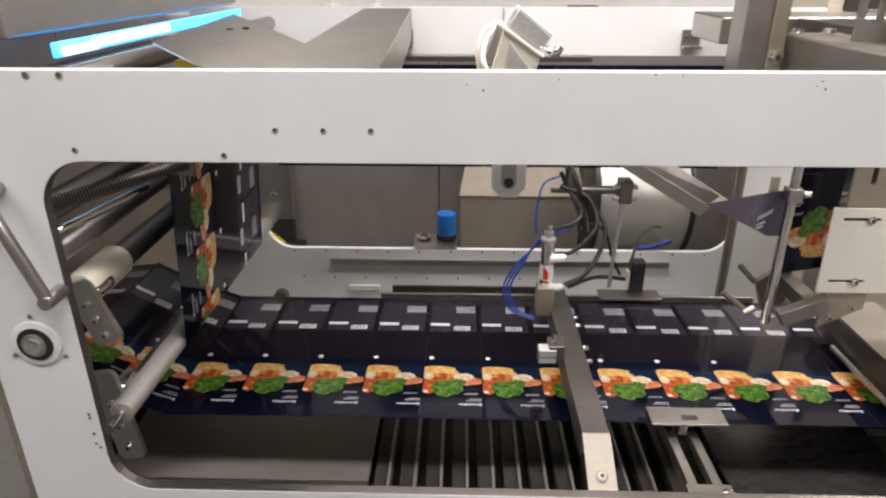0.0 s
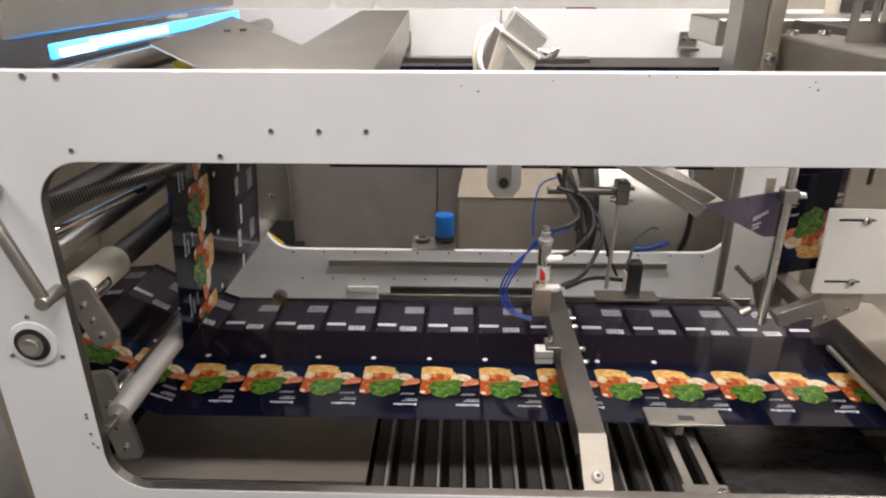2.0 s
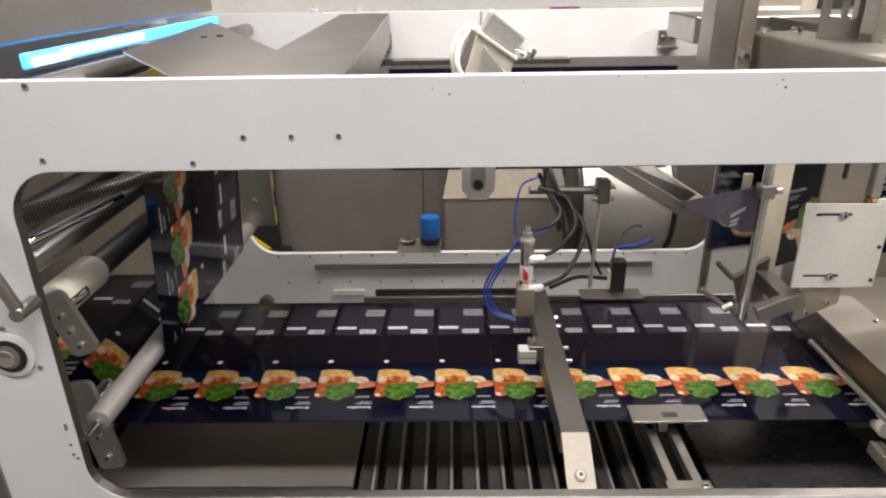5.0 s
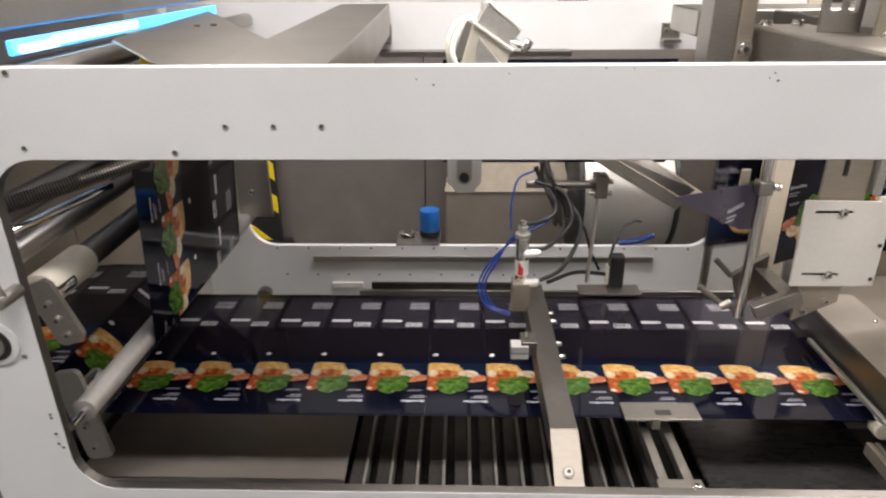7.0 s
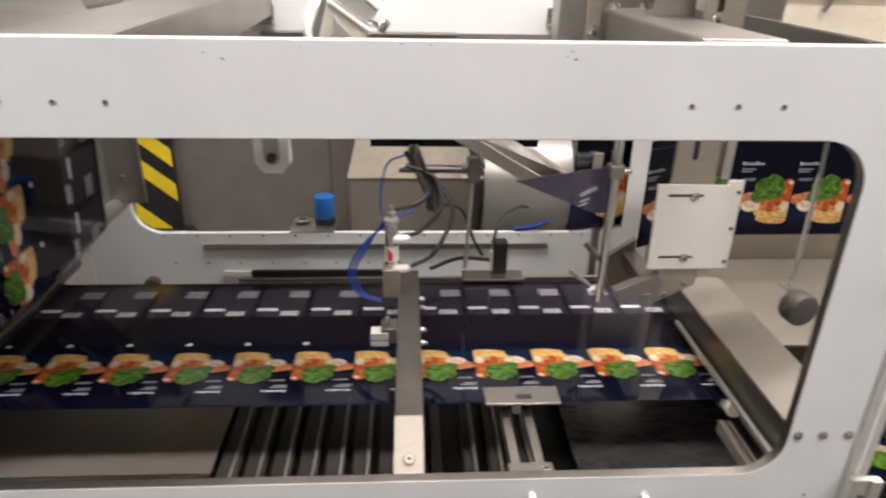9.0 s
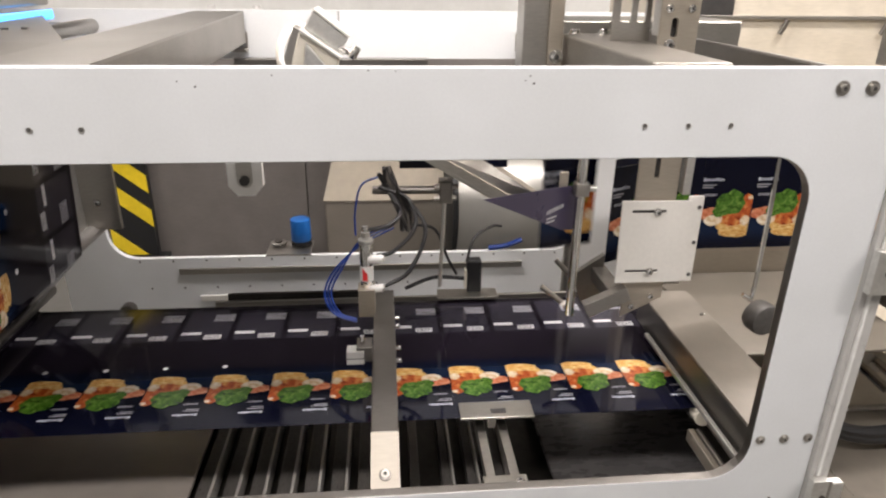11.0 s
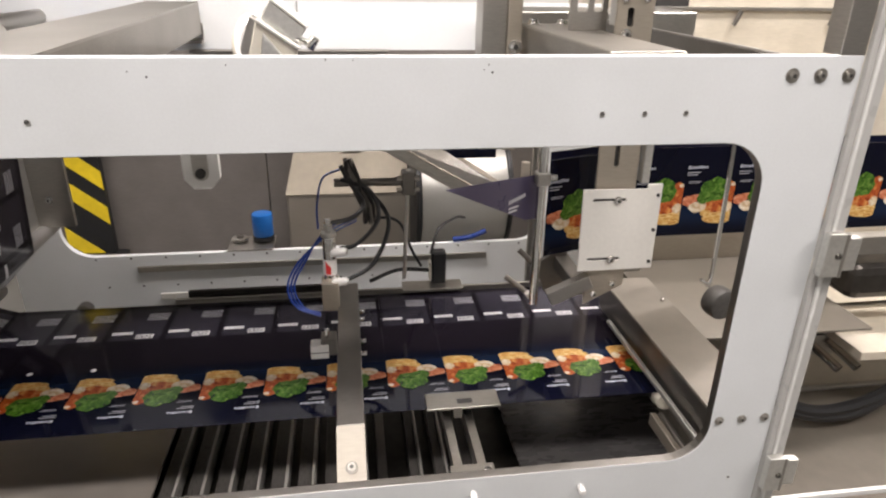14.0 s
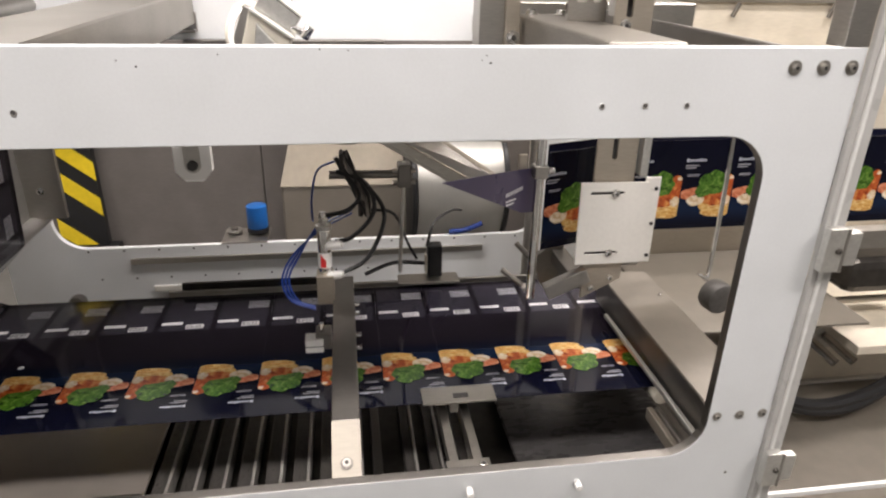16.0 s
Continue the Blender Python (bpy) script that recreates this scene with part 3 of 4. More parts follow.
def fold_rows(s0):
    """A folded pouch comes down from the folder, leans past the guide rod and then travels level to the right."""
    rows = []
    for t in TIMES:
        p = s0 + fed(t)
        a, b = along(FOLD_PATH, max(p - W, 0.0)), along(FOLD_PATH, max(p + W, 0.01))
        x, y = (a[0] + b[0]) / 2, (a[1] + b[1]) / 2
        head = math.atan2(b[1] - a[1], b[0] - a[0])
        u = min(max((LEVEL_S - p) / (2 * PITCH), 0.0), 1.0)
        z = FOLD_Z + (LEAN_Z - FOLD_Z) * u * u * (3 - 2 * u)
        h = min(max((LEVEL_S - PITCH * 2.3 - p) / (PITCH * 0.7), 0.0), 1.0)
        h = h * h * (3 - 2 * h)
        place = Vector((x, y, z)).lerp(Vector((0.8 + 0.16 * min((p - LEVEL_S) / PITCH + 3, 0.0), 0.872, 1.03)), h)
        turn = Matrix(((-1, 0, 0), (0, 0, -1), (0, -1, 0))).to_4x4()
        rows.append((t, Matrix.Translation(place) @ Matrix.Rotation(head * (1 - h), 4, "Z") @ Matrix.Translation((0, 0, 0.47)) @ turn))
    return rows


FILM_KEYS = []
flat_start = place_on(WEB_PATH, lambda x, z: z > WEB_Z - 0.0005)
first = flat_start + (END_X - 1.2382)
for k in range(-9, 16):
    dotted = along(WEB_PATH, first + k * PITCH + fed(8.0))[0] < 0.3
    ob = film_panel("glossy navy printed pouch film lying flat over the bed", group="flat film panels", dotted=dotted)
    FILM_KEYS.append((ob, web_rows(first + k * PITCH)))
STRIP_MESHES = strip_meshes()
rise0 = place_on(RISE_PATH, lambda x, z: z > 0.885 and x > -0.53) - PITCH
for k in range(-9, 3):
    ob = thing("pouch_wrapper", "glossy navy printed pouch film running upward", "packaging film", group="rising film panels")
    for mid, me in STRIP_MESHES:
        o = new("film_strip", me)
        o.parent = ob
        FILM_KEYS.append((o, rise_rows(rise0 + k * PITCH, mid)))
LEVEL_S = 1.121
fold0 = LEVEL_S - PITCH
TOP_ME = keep(box(-W + 0.0004, W - 0.0004, Y0 - 0.022, Y0 - 0.0004, -0.0004, 0.0004), "top_margin", NAVY)
for k in range(-7, 8):
    ob = film_panel("folded navy pouch film standing upright with a vegetable picture", False, "upright pouches")
    o = new("top_margin", TOP_ME)
    o.parent = ob
    FILM_KEYS.append((ob, fold_rows(fold0 + (k - 2) * PITCH)))

# ---------- left rollers ----------


def roller(name, label, x, z, y0, y1, r, material, core=0.008):
    ob = thing(name, label, "roller")
    cyl_part("sleeve", (x, y0, z), (x, y1, z), r, material, ob, seg=32, bev=0.003)
    cyl_part("axle", (x, y0 - 0.05, z), (x, y1 + 0.05, z), core, CHROME, ob)
    return ob


roller("low_roller", "dull steel idler roller beside the film", -0.68, 0.45, 0.3, 1.05, 0.03, STEEL_DARK, 0.010)
DANCER = roller("dancer_roller", "matt grey steel dancer roller under the rising film", 0.0, 0.0, 0.07, 1.24, 0.0235, GREY_ROLL, 0.009)
ur = roller("upper_roller", "dull steel roller with a cream end sleeve", -0.60, 0.85, 0.28, 0.9, 0.028, STEEL_DARK, 0.014)
cyl_part("end_sleeve", (-0.60, 0.13, 0.85), (-0.60, 0.28, 0.85), 0.036, CREAM, ur, "cream plastic sleeve", seg=32, bev=0.004)
roller("chrome_roller", "dull steel idler roller", -0.63, 0.93, 0.1, 1.42, 0.022, STEEL)
roller("steel_roller", "plain steel idler roller", -0.68, 0.99, 0.1, 1.42, 0.028, STEEL_DARK)
roller("end_roller", "steel roller at the end of the film bed", 1.40, 0.3735, 0.3, 1.02, 0.025, STEEL)
sp = thing("spring_rod", "dark coil spring on a rod between the plates", "spring")
cyl_part("rod", (-0.61, 0.09, 1.035), (-0.39, 0.23, 1.085), 0.009, STEEL_DARK, sp)
bm = bmesh.new()
a, b = Vector((-0.61, 0.09, 1.035)), Vector((-0.39, 0.23, 1.085))
n = 52
for k in range(n):
    p = a.lerp(b, k / n)
    add_cyl(bm, p, p + (b - a) / n * 0.6, 0.015, 12)
part("coil", bm, DARK_BED, sp)["kind"] = "stuff"
ct = thing("cross_rod", "bare steel cross rod with a rounded end", "rod")
cyl_part("rod", (-0.60, 0.05, 0.99), (-0.53, 0.33, 1.0), 0.010, CHROME, ct, bev=0.003)
for i, (px, pz, hgt, tilt) in enumerate(((-0.575, 0.81, 0.14, -20), (-0.575, 0.565, 0.22, -8))):
    pb = thing("pivot_plate", "small steel pivot plate with bolts and an axle", "bracket", pose(px, 0.12, pz, 0, tilt, 0), "pivot plates")
    part("plate", plate(rounded(-0.028, 0.028, -hgt / 2, hgt / 2, 0.015), [], -0.006, 0.006), STEEL, pb)
    for k in (-0.35, -0.1, 0.15):
        bolt(0, -0.006, k * hgt, 0.008, parent=pb, material=STEEL)
    cyl_part("axle_stub", (0.012, 0.006, 0.25 * hgt), (0.012, 0.07, 0.25 * hgt), 0.016, CHROME, pb, bev=0.003)
gr = thing("guide_plate_rear", "worn steel guide bracket with bolts beside the striped post", "bracket")
box_part("plate", (-0.5638, -0.5473, 1.0224, 1.1544, 0.605, 1.012), ALU, gr)
box_part("flange", (-0.5473, -0.436, 1.1214, 1.1379, 0.627, 0.957), STEEL, gr)
for z in (0.72, 0.88):
    bolt(-0.498, 1.12, z, 0.009, parent=gr)
lp = thing("left_guard_panel", "grey stainless guard sheet closing the roller bay", "panel")
box_part("sheet", (-1.02, -1.0, 0.35, 0.9, 0.0, 1.27), STEEL_WARM, lp)
box_part("sheet", (-1.02, -1.0, 0.903, 1.48, 0.0, 1.27), STEEL_WARM, lp)

# ---------- arm over the film with air cylinder ----------
arm = thing("film_bridge", "dull stainless flat bar bridging the film with a bolted front flange", "machine bridge")
part("bar", box(0.398, 0.456, 0.128, 0.80, 0.524, 0.534, 0.002), STEEL_DARK, arm)
box_part("side_rail", (0.399, 0.406, 0.14, 0.79, 0.47, 0.5235), STEEL_DARK, arm)
# Same strap as the bar; the tilted face's brightness is put into its colour.
part("flange", slab([(0.398, 0.127, 0.534), (0.398, 0.0235, 0.478), (0.456, 0.0235, 0.478), (0.456, 0.127, 0.534)], 0.008), FLANGE_LIT, arm)
FX = Matrix.Translation((0.427, 0.048, 0.4915)) @ Matrix.Rotation(radians(28.4), 4, "X")
fb = smooth(part("flange_bolt", cyl((0, 0, -0.001), (0, 0, 0.004), 0.0125, 24, bev=0.001), STEEL_DARK, arm))
part("bolt_head", cyl((0, 0, 0.004), (0, 0, 0.008), 0.0085, 20, bev=0.001), STEEL, fb)
part("socket", cyl((0, 0, 0.008), (0, 0, 0.0086), 0.0045, 6), DARK, fb)
fb.matrix_basis = FX
for y in (0.41, 0.47, 0.585, 0.63):
    cyl_part("pin", (0.456, y, 0.529), (0.47, y, 0.529), 0.006, CHROME, arm, bev=0.001)
ac = thing("air_cylinder", "small steel air cylinder with a red and white sticker", "pneumatic cylinder")
AX, AY = 0.381, 0.685
cyl_part("barrel", (AX, AY, 0.605), (AX, AY, 0.735), 0.0185, CHROME, ac, bev=0.002)
cyl_part("sticker", (AX, AY, 0.625), (AX, AY, 0.67), 0.0191, WHITE, ac, "white sticker")
bm = bmesh.new()
for k in range(5):
    a0, a1 = radians(235 + 9 * k), radians(244 + 9 * k)
    r = 0.0196
    bm.faces.new([bm.verts.new((AX + r * math.cos(a), AY + r * math.sin(a), z)) for a, z in ((a0, 0.628), (a1, 0.628), (a1, 0.667 - 0.004 * k), (a0, 0.667 - 0.004 * k))])
part("red_mark", bm, RED, ac, "red wedge on the sticker")
cyl_part("rod", (AX, AY, 0.73), (AX, AY, 0.785), 0.009, CHROME, ac, bev=0.001)
cyl_part("end_cap", (AX, AY, 0.735), (AX, AY, 0.748), 0.021, ALU, ac, bev=0.002)
cyl_part("top_nut", (AX, AY, 0.755), (AX, AY, 0.768), 0.014, ALU, ac, seg=6)
for z in (0.69, 0.6):
    f = cyl_part("air_fitting", (AX + 0.005, AY - 0.012, z), (AX + 0.045, AY - 0.014, z + 0.004), 0.0115, WHITE, ac, "white plastic push fitting", bev=0.003)
    cyl_part("collar", (AX + 0.042, AY - 0.014, z + 0.004), (AX + 0.05, AY - 0.0145, z + 0.005), 0.0085, ALU, f)
box_part("mount", (AX - 0.025, AX + 0.022, AY - 0.03, AY + 0.025, 0.52, 0.605), STEEL_WARM, ac, "flat steel mounting block")
ws = thing("white_sensor", "small white sensor block clamped to the arm", "sensor")
box_part("body", (0.335, 0.378, 0.395, 0.43, 0.53, 0.566), WHITE, ws, bev=0.002)
part("joint", box(0.3345, 0.3785, 0.3945, 0.4305, 0.546, 0.548), DARK, ws)
box_part("clamp", (0.36, 0.398, 0.40, 0.45, 0.535, 0.575), STEEL_DARK, ws)
cyl_part("clamp_screw", (0.375, 0.42, 0.575), (0.375, 0.42, 0.597), 0.006, CHROME, ws)

rod = thing("clamp_stand", "horizontal steel stand rod with a double clamp", "stand")
cyl_part("rod", (0.40, 0.84, 0.838), (0.62, 0.84, 0.835), 0.012, STEEL_DARK, rod)
box_part("clamp", (0.595, 0.632, 0.815, 0.865, 0.80, 0.868), STEEL_DARK, rod, bev=0.004)
for z in (0.815, 0.85):
    cyl_part("clamp_bolt", (0.58, 0.825, z), (0.645, 0.825, z), 0.007, STEEL, rod)
cyl_part("drop_rod", (0.615, 0.845, 0.87), (0.600, 0.845, 0.52), 0.006, ALU, rod)
sc = thing("print_scanner", "black registration sensor on the film edge", "sensor")
box_part("body", (0.7067, 0.7562, 1.0004, 1.0444, 0.4125, 0.5335), BLACK, sc, bev=0.008)
box_part("lens", (0.699, 0.7067, 1.0059, 1.0389, 0.429, 0.495), CREAM, sc)

cab = thing("black_cables", "bundle of black cables looping above the film", "cable")
tube_part("cable", [(0.41, 0.70, 0.69), (0.46, 0.71, 0.70), (0.52, 0.74, 0.76), (0.50, 0.78, 0.83), (0.42, 0.8, 0.86)], 0.0065, BLACK, cab)
tube_part("cable", [(0.425, 0.68, 0.602), (0.50, 0.7, 0.64), (0.55, 0.75, 0.74), (0.51, 0.79, 0.81), (0.43, 0.8, 0.87)], 0.0065, BLACK, cab)
tube_part("cable", [(0.385, 0.69, 0.77), (0.45, 0.72, 0.775), (0.48, 0.77, 0.80), (0.44, 0.8, 0.86), (0.42, 0.8, 0.9)], 0.0065, BLACK, cab)
tube_part("cable", [(0.5182, 0.9319, 0.6956), (0.5938, 0.9643, 0.6632), (0.637, 0.9859, 0.5552), (0.6694, 0.9967, 0.4904)], 0.005, BLACK, cab)
tube_part("cable", [(0.7018, 0.9967, 0.5336), (0.7342, 1.0507, 0.5984), (0.8098, 1.1587, 0.5984), (0.853, 1.2127, 0.5768)], 0.005, BLACK, cab)
tube_part("cable", [(0.4966, 0.9643, 0.458), (0.5938, 1.0075, 0.4742), (0.7018, 1.0291, 0.458)], 0.007, BLACK, cab)
for i in range(9):
    r1 = random.Random(i)
    o = [r1.uniform(-0.018, 0.018) for _ in range(6)]
    tube_part("cable", [(0.44 + o[0] * 0.6, 0.8 + o[1], 0.915), (0.455 + o[1], 0.8 + o[2], 0.86), (0.49 + o[3], 0.79 + o[1], 0.79), (0.50 + o[4], 0.79 + o[5], 0.73)], 0.005, DARK if i % 3 else STEEL_DARK, cab)
bt = thing("blue_air_tubes", "looping thin blue air tubes", "air tube")
for i in range(3):
    d = 0.009 * i
    tube_part("hose", [(0.46, 0.76, 0.75 + d), (0.37, 0.74, 0.71 + d), (0.295 + d, 0.70, 0.655), (0.262 + d, 0.68, 0.59), (0.285 + d, 0.66, 0.535), (0.35, 0.64, 0.515 + d * 0.5)], 0.003, BLUE_TUBE, bt)
tube_part("hose", [(0.352, 0.73, 0.74), (0.352, 0.75, 0.80), (0.37, 0.78, 0.87), (0.42, 0.8, 0.89)], 0.003, BLUE_TUBE, bt)

# ---------- hanging bracket under the front beam ----------
hb = thing("hanging_bracket", "cream chamfered bracket with a slot and bolt", "bracket")
part("plate", plate([(0.189, 1.16), (0.189, 1.097), (0.203, 1.081), (0.230, 1.081), (0.244, 1.097), (0.244, 1.16)], [], 0.045, 0.06), WHITE, hb)
part("slot", plate(rounded(0.204, 0.228, 1.095, 1.16, 0.0115), [], 0.043, 0.046), STEEL, hb)
part("slot_bolt", cyl((0.216, 0.044, 1.107), (0.216, 0.038, 1.107), 0.008, 12), DARK, hb)

# ---------- folder and right hand guides ----------
fo = thing("folding_plate", "inclined stainless forming plate that folds the film", "forming plate")
part("face", slab([(0.38, 0.758, 1.055), (0.80, 0.758, 0.80), (0.865, 0.78, 0.84), (0.55, 0.80, 1.045)], 0.004), STEEL, fo)
part("sheet", slab([(0.3956, 0.7645, 1.0717), (0.8316, 0.7645, 0.8156), (0.925, 0.84, 0.802), (0.6136, 1.0261, 0.9845)], 0.006), STEEL_WARM, fo)
part("lower_lip", slab([(0.3738, 0.759, 1.0499), (0.8098, 0.759, 0.7862), (0.8316, 0.759, 0.8123), (0.3956, 0.759, 1.0717)], 0.004), STEEL_X, fo)
def on_web(x, z, out=0.0):
    """A point of the folded web's slanting plane, out metres before its face."""
    return (x + 0.6 * out, 0.045 + (x - 0.30) * 0.763 - 0.8 * out, z)


# Navy film at a slant; its violet reflection is coloured in.
ff = tagged(part("folded_film", slab([on_web(x, z) for x, z in ((0.645, 0.98), (0.868, 0.842), (0.925, 0.826), (0.925, 0.945), (0.80, 0.962))], 0.0015), FILM_SHEEN), "film being folded at the forming plate tip, violet sheen in its colour", "packaging film")
tk = bmesh.new()
for x0, x1, z0, z1 in [(0.815 + 0.0064 * k, 0.819 + 0.0064 * k, 0.897 + 0.0008 * k, 0.907 + 0.0008 * k) for k in range(8)] + [(0.815, 0.845, 0.884, 0.888), (0.815, 0.84, 0.875, 0.879)]:
    tk.faces.new([tk.verts.new(on_web(*p, 0.003)) for p in ((x0, z0), (x1, z0), (x1, z1), (x0, z1))])
part("wordmark", tk, INK_WHITE, ff, "plain white wordmark shapes")

up = thing("support_post", "tall square stainless post bolted beside the folder", "post")
box_part("column", (0.762, 0.82, 0.56, 0.64, 1.0, 1.95), STEEL, up)
box_part("flange", (0.82, 0.853, 0.55, 0.64, 1.0, 1.95), STEEL_WARM, up)
bolt(0.838, 0.55, 1.245, 0.013, parent=up)
xb = thing("cross_beam", "thick brown-toned stainless box beam above the frame", "beam")
box_part("box", (0.862, 0.995, 0.03, 0.60, 1.19, 1.293), STEEL_Y, xb, bev=0.005)
for x in (0.885, 0.955):
    bolt(x, 0.57, 1.293, 0.012, "z", parent=xb)
sd = thing("side_beam", "dark stainless channel running back from the frame", "beam")
box_part("channel", (1.157, 1.172, 0.03, 1.2, 1.19, 1.288), STEEL_DARK, sd, bev=0.004)
box_part("flange", (1.172, 1.2, 0.03, 1.2, 1.2, 1.21), STEEL_DARK, sd, bev=0.001)
sb = thing("slotted_block", "stainless bracket block with a vertical slot and bolts", "bracket")
part("face", plate([(0.997, 1.25), (1.076, 1.25), (1.076, 1.42), (0.997, 1.42)], [rounded(1.02, 1.034, 1.305, 1.342, 0.006)], 0.35, 0.358), STEEL_WARM, sb)
part("side", plate([(0.915, 1.294), (0.996, 1.294), (0.996, 1.42), (0.915, 1.42)], [rounded(0.93, 0.955, 1.33, 1.375, 0.006), rounded(0.966, 0.985, 1.33, 1.375, 0.006)], 0.40, 0.408), STEEL, sb)
box_part("top", (0.915, 1.076, 0.35, 0.56, 1.42, 1.43), STEEL_WARM, sb)
box_part("web", (1.064, 1.076, 0.359, 0.56, 1.294, 1.419), STEEL, sb)
# Dark block added behind the slot to give it shade.
part("shade_block", box(1.012, 1.042, 0.366, 0.372, 1.296, 1.35), DARK, sb)
bolt(1.02, 0.35, 1.290, 0.0095, parent=sb)
bolt(1.012, 0.35, 1.36, 0.0065, parent=sb)
bolt(1.058, 0.35, 1.36, 0.0065, parent=sb)

vr = thing("vertical_guide_rod", "polished upright guide rod with a small clamp", "rod")
cyl_part("rod", (0.907, 0.48, 0.605), (0.907, 0.48, 1.191), 0.0115, CHROME, vr, bev=0.002)
box_part("clamp", (0.892, 0.925, 0.465, 0.5, 0.93, 0.962), STEEL, vr, bev=0.003)
cyl_part("clamp_screw", (0.925, 0.47, 0.95), (0.94, 0.47, 0.95), 0.008, CHROME, vr)
box_part("finger", (0.858, 0.878, 0.49, 0.5, 0.90, 0.985), STEEL_WARM, vr)

wp = thing("white_guide_plate", "white painted angled plate with two slots and wing bolts", "plate")
part("plate", plate([(1.028, 0.683), (1.2, 0.683), (1.2, 0.904), (1.024, 0.906)], [rounded(1.05, 1.14, 0.873, 0.882, 0.0044), rounded(1.05, 1.14, 0.71, 0.719, 0.0044)], 0.5, 0.506), WHITE_PLATE, wp)
box_part("return", (1.195, 1.235, 0.506, 0.512, 0.68, 0.915), WHITE_PLATE, wp)
for z in (0.877, 0.714):
    bolt(1.115, 0.5, z, 0.0085, parent=wp, name="wing_bolt")
    # Dark strip added behind each slot in place of its shade.
    part("slot_shade", box(1.05, 1.14, 0.508, 0.512, z - 0.006, z + 0.006), DARK, wp)
for z in (0.70, 0.79, 0.885):
    bolt(1.225, 0.506, z, 0.004, parent=wp, material=DARK)
ps = thing("slotted_post", "stainless slotted upright strip behind the white plate", "post")
part("strip", plate([(1.06, 0.575), (1.165, 0.63), (1.165, 1.15), (1.06, 1.15)], [rounded(1.1, 1.113, 0.96, 1.03, 0.006)], 0.516, 0.524), STEEL_WARM, ps)
# Added dark block that makes the slot look shaded.
part("shade_block", box(1.095, 1.118, 0.527, 0.532, 0.95, 1.04), DARK, ps)
bolt(1.107, 0.516, 1.06, 0.012, parent=ps)
bolt(1.085, 0.516, 0.605, 0.007, parent=ps)
bolt(1.135, 0.516, 0.633, 0.007, parent=ps)
box_part("runner", (1.172, 1.192, 0.5, 0.53, 0.92, 1.15), ALU, ps)
box_part("foot_arm", (0.955, 1.075, 0.50, 0.53, 0.605, 0.645), STEEL, ps, m=Matrix.Translation((1.015, 0, 0.625)) @ Matrix.Rotation(radians(-24), 4, "Y") @ Matrix.Translation((-1.015, 0, -0.625)))
gb = thing("gripper_bracket", "dark steel bracket with a thumb screw under the rod", "bracket")
box_part("stay", (1.03, 1.075, 0.524, 0.72, 0.60, 0.64), STEEL_DARK, gb)
part("plate", slab([(0.9748, 0.7163, 0.6148), (1.0649, 0.7163, 0.6784), (1.0649, 0.7163, 0.5512), (1.0066, 0.7163, 0.5247)], 0.02), STEEL_DARK, gb)
cyl_part("thumb_screw", (0.8847, 0.6951, 0.583), (0.9483, 0.6739, 0.5353), 0.008, STEEL, gb)
cyl_part("thumb_screw", (0.9271, 0.7163, 0.6572), (0.9695, 0.6951, 0.6148), 0.008, STEEL_DARK, gb)
cyl_part("screw_head", (0.943, 0.6686, 0.53), (0.9695, 0.6686, 0.5459), 0.011, STEEL, gb)

eb = thing("end_guard", "wide stainless box guard across the end of the film", "guard")
part("body", box(1.226, 1.345, 0.06, 0.75, 0.415, 0.508, 0.003), STEEL_DARK, eb)
part("cover", slab([(1.222, 0.05, 0.513), (1.355, 0.05, 0.527), (1.355, 0.75, 0.527), (1.222, 0.79, 0.513)], 0.005), TAN_DARK, eb, "brushed top cover sheet")
# Shade of the left side put into the colour: darker steel than the cover.
part("side", box(1.2215, 1.2255, 0.055, 0.785, 0.42, 0.507, 0.001), STEEL_DARK, eb, "side sheet with its shade in the colour")
for y in (0.2, 0.6):
    bolt(1.335, y, 0.525, 0.005, "z", parent=eb)
er = thing("end_fitting", "white plastic roller holder with steel rods", "fitting")
smooth(part("holder", cyl((1.2366, 0.3185, 0.3811), (1.2366, 0.357, 0.3811), 0.025, 24, bev=0.004), CREAM, er, "white round plastic end"))
cyl_part("rod", (1.2586, 0.1425, 0.3591), (1.2586, 0.3405, 0.3591), 0.011, STEEL, er)
cyl_part("rod", (1.2256, 0.1425, 0.3426), (1.2256, 0.3185, 0.3426), 0.008, STEEL, er)
box_part("foot", (1.196, 1.212, 0.1, 0.3185, 0.318, 0.352), STEEL_WARM, er)
box_part("strip", (1.2, 1.212, 0.1, 0.66, 0.425, 0.437), ALU, er, "narrow bright edge strip")

bp = thing("back_guard", "warm stainless guard sheet below the pouches", "panel")
box_part("sheet", (1.3766, 1.987, 1.0697, 1.0827, 0.0, 0.9082), TAN_STEEL, bp)
box_part("sheet", (1.2894, 1.3766, 1.0261, 1.0391, 0.1997, 0.9627), STEEL, bp)
box_part("ledge", (1.2567, 1.3548, 0.80, 0.8717, 0.5267, 0.5398), STEEL, bp)
box_part("cover_sheet", (1.38, 1.98, 0.52, 1.065, 0.43, 0.438), TAN_DARK, bp)
tr = thing("thin_rod", "thin bent steel rod hanging from the frame", "rod")
tube_part("rod", [(1.338, 0.02, 1.19), (1.338, 0.36, 1.19), (1.338, 0.4, 1.17), (1.345, 0.4, 0.90), (1.346, 0.4, 0.69), (1.335, 0.4, 0.682), (1.32, 0.4, 0.69)], 0.0055, CHROME, tr)
dk = thing("dark_disc", "dark grey wheel-like disc", "wheel")
smooth(part("disc", cyl((1.44, 0.52, 0.57), (1.45, 0.47, 0.57), 0.045, 32, bev=0.01), HOLE, dk))

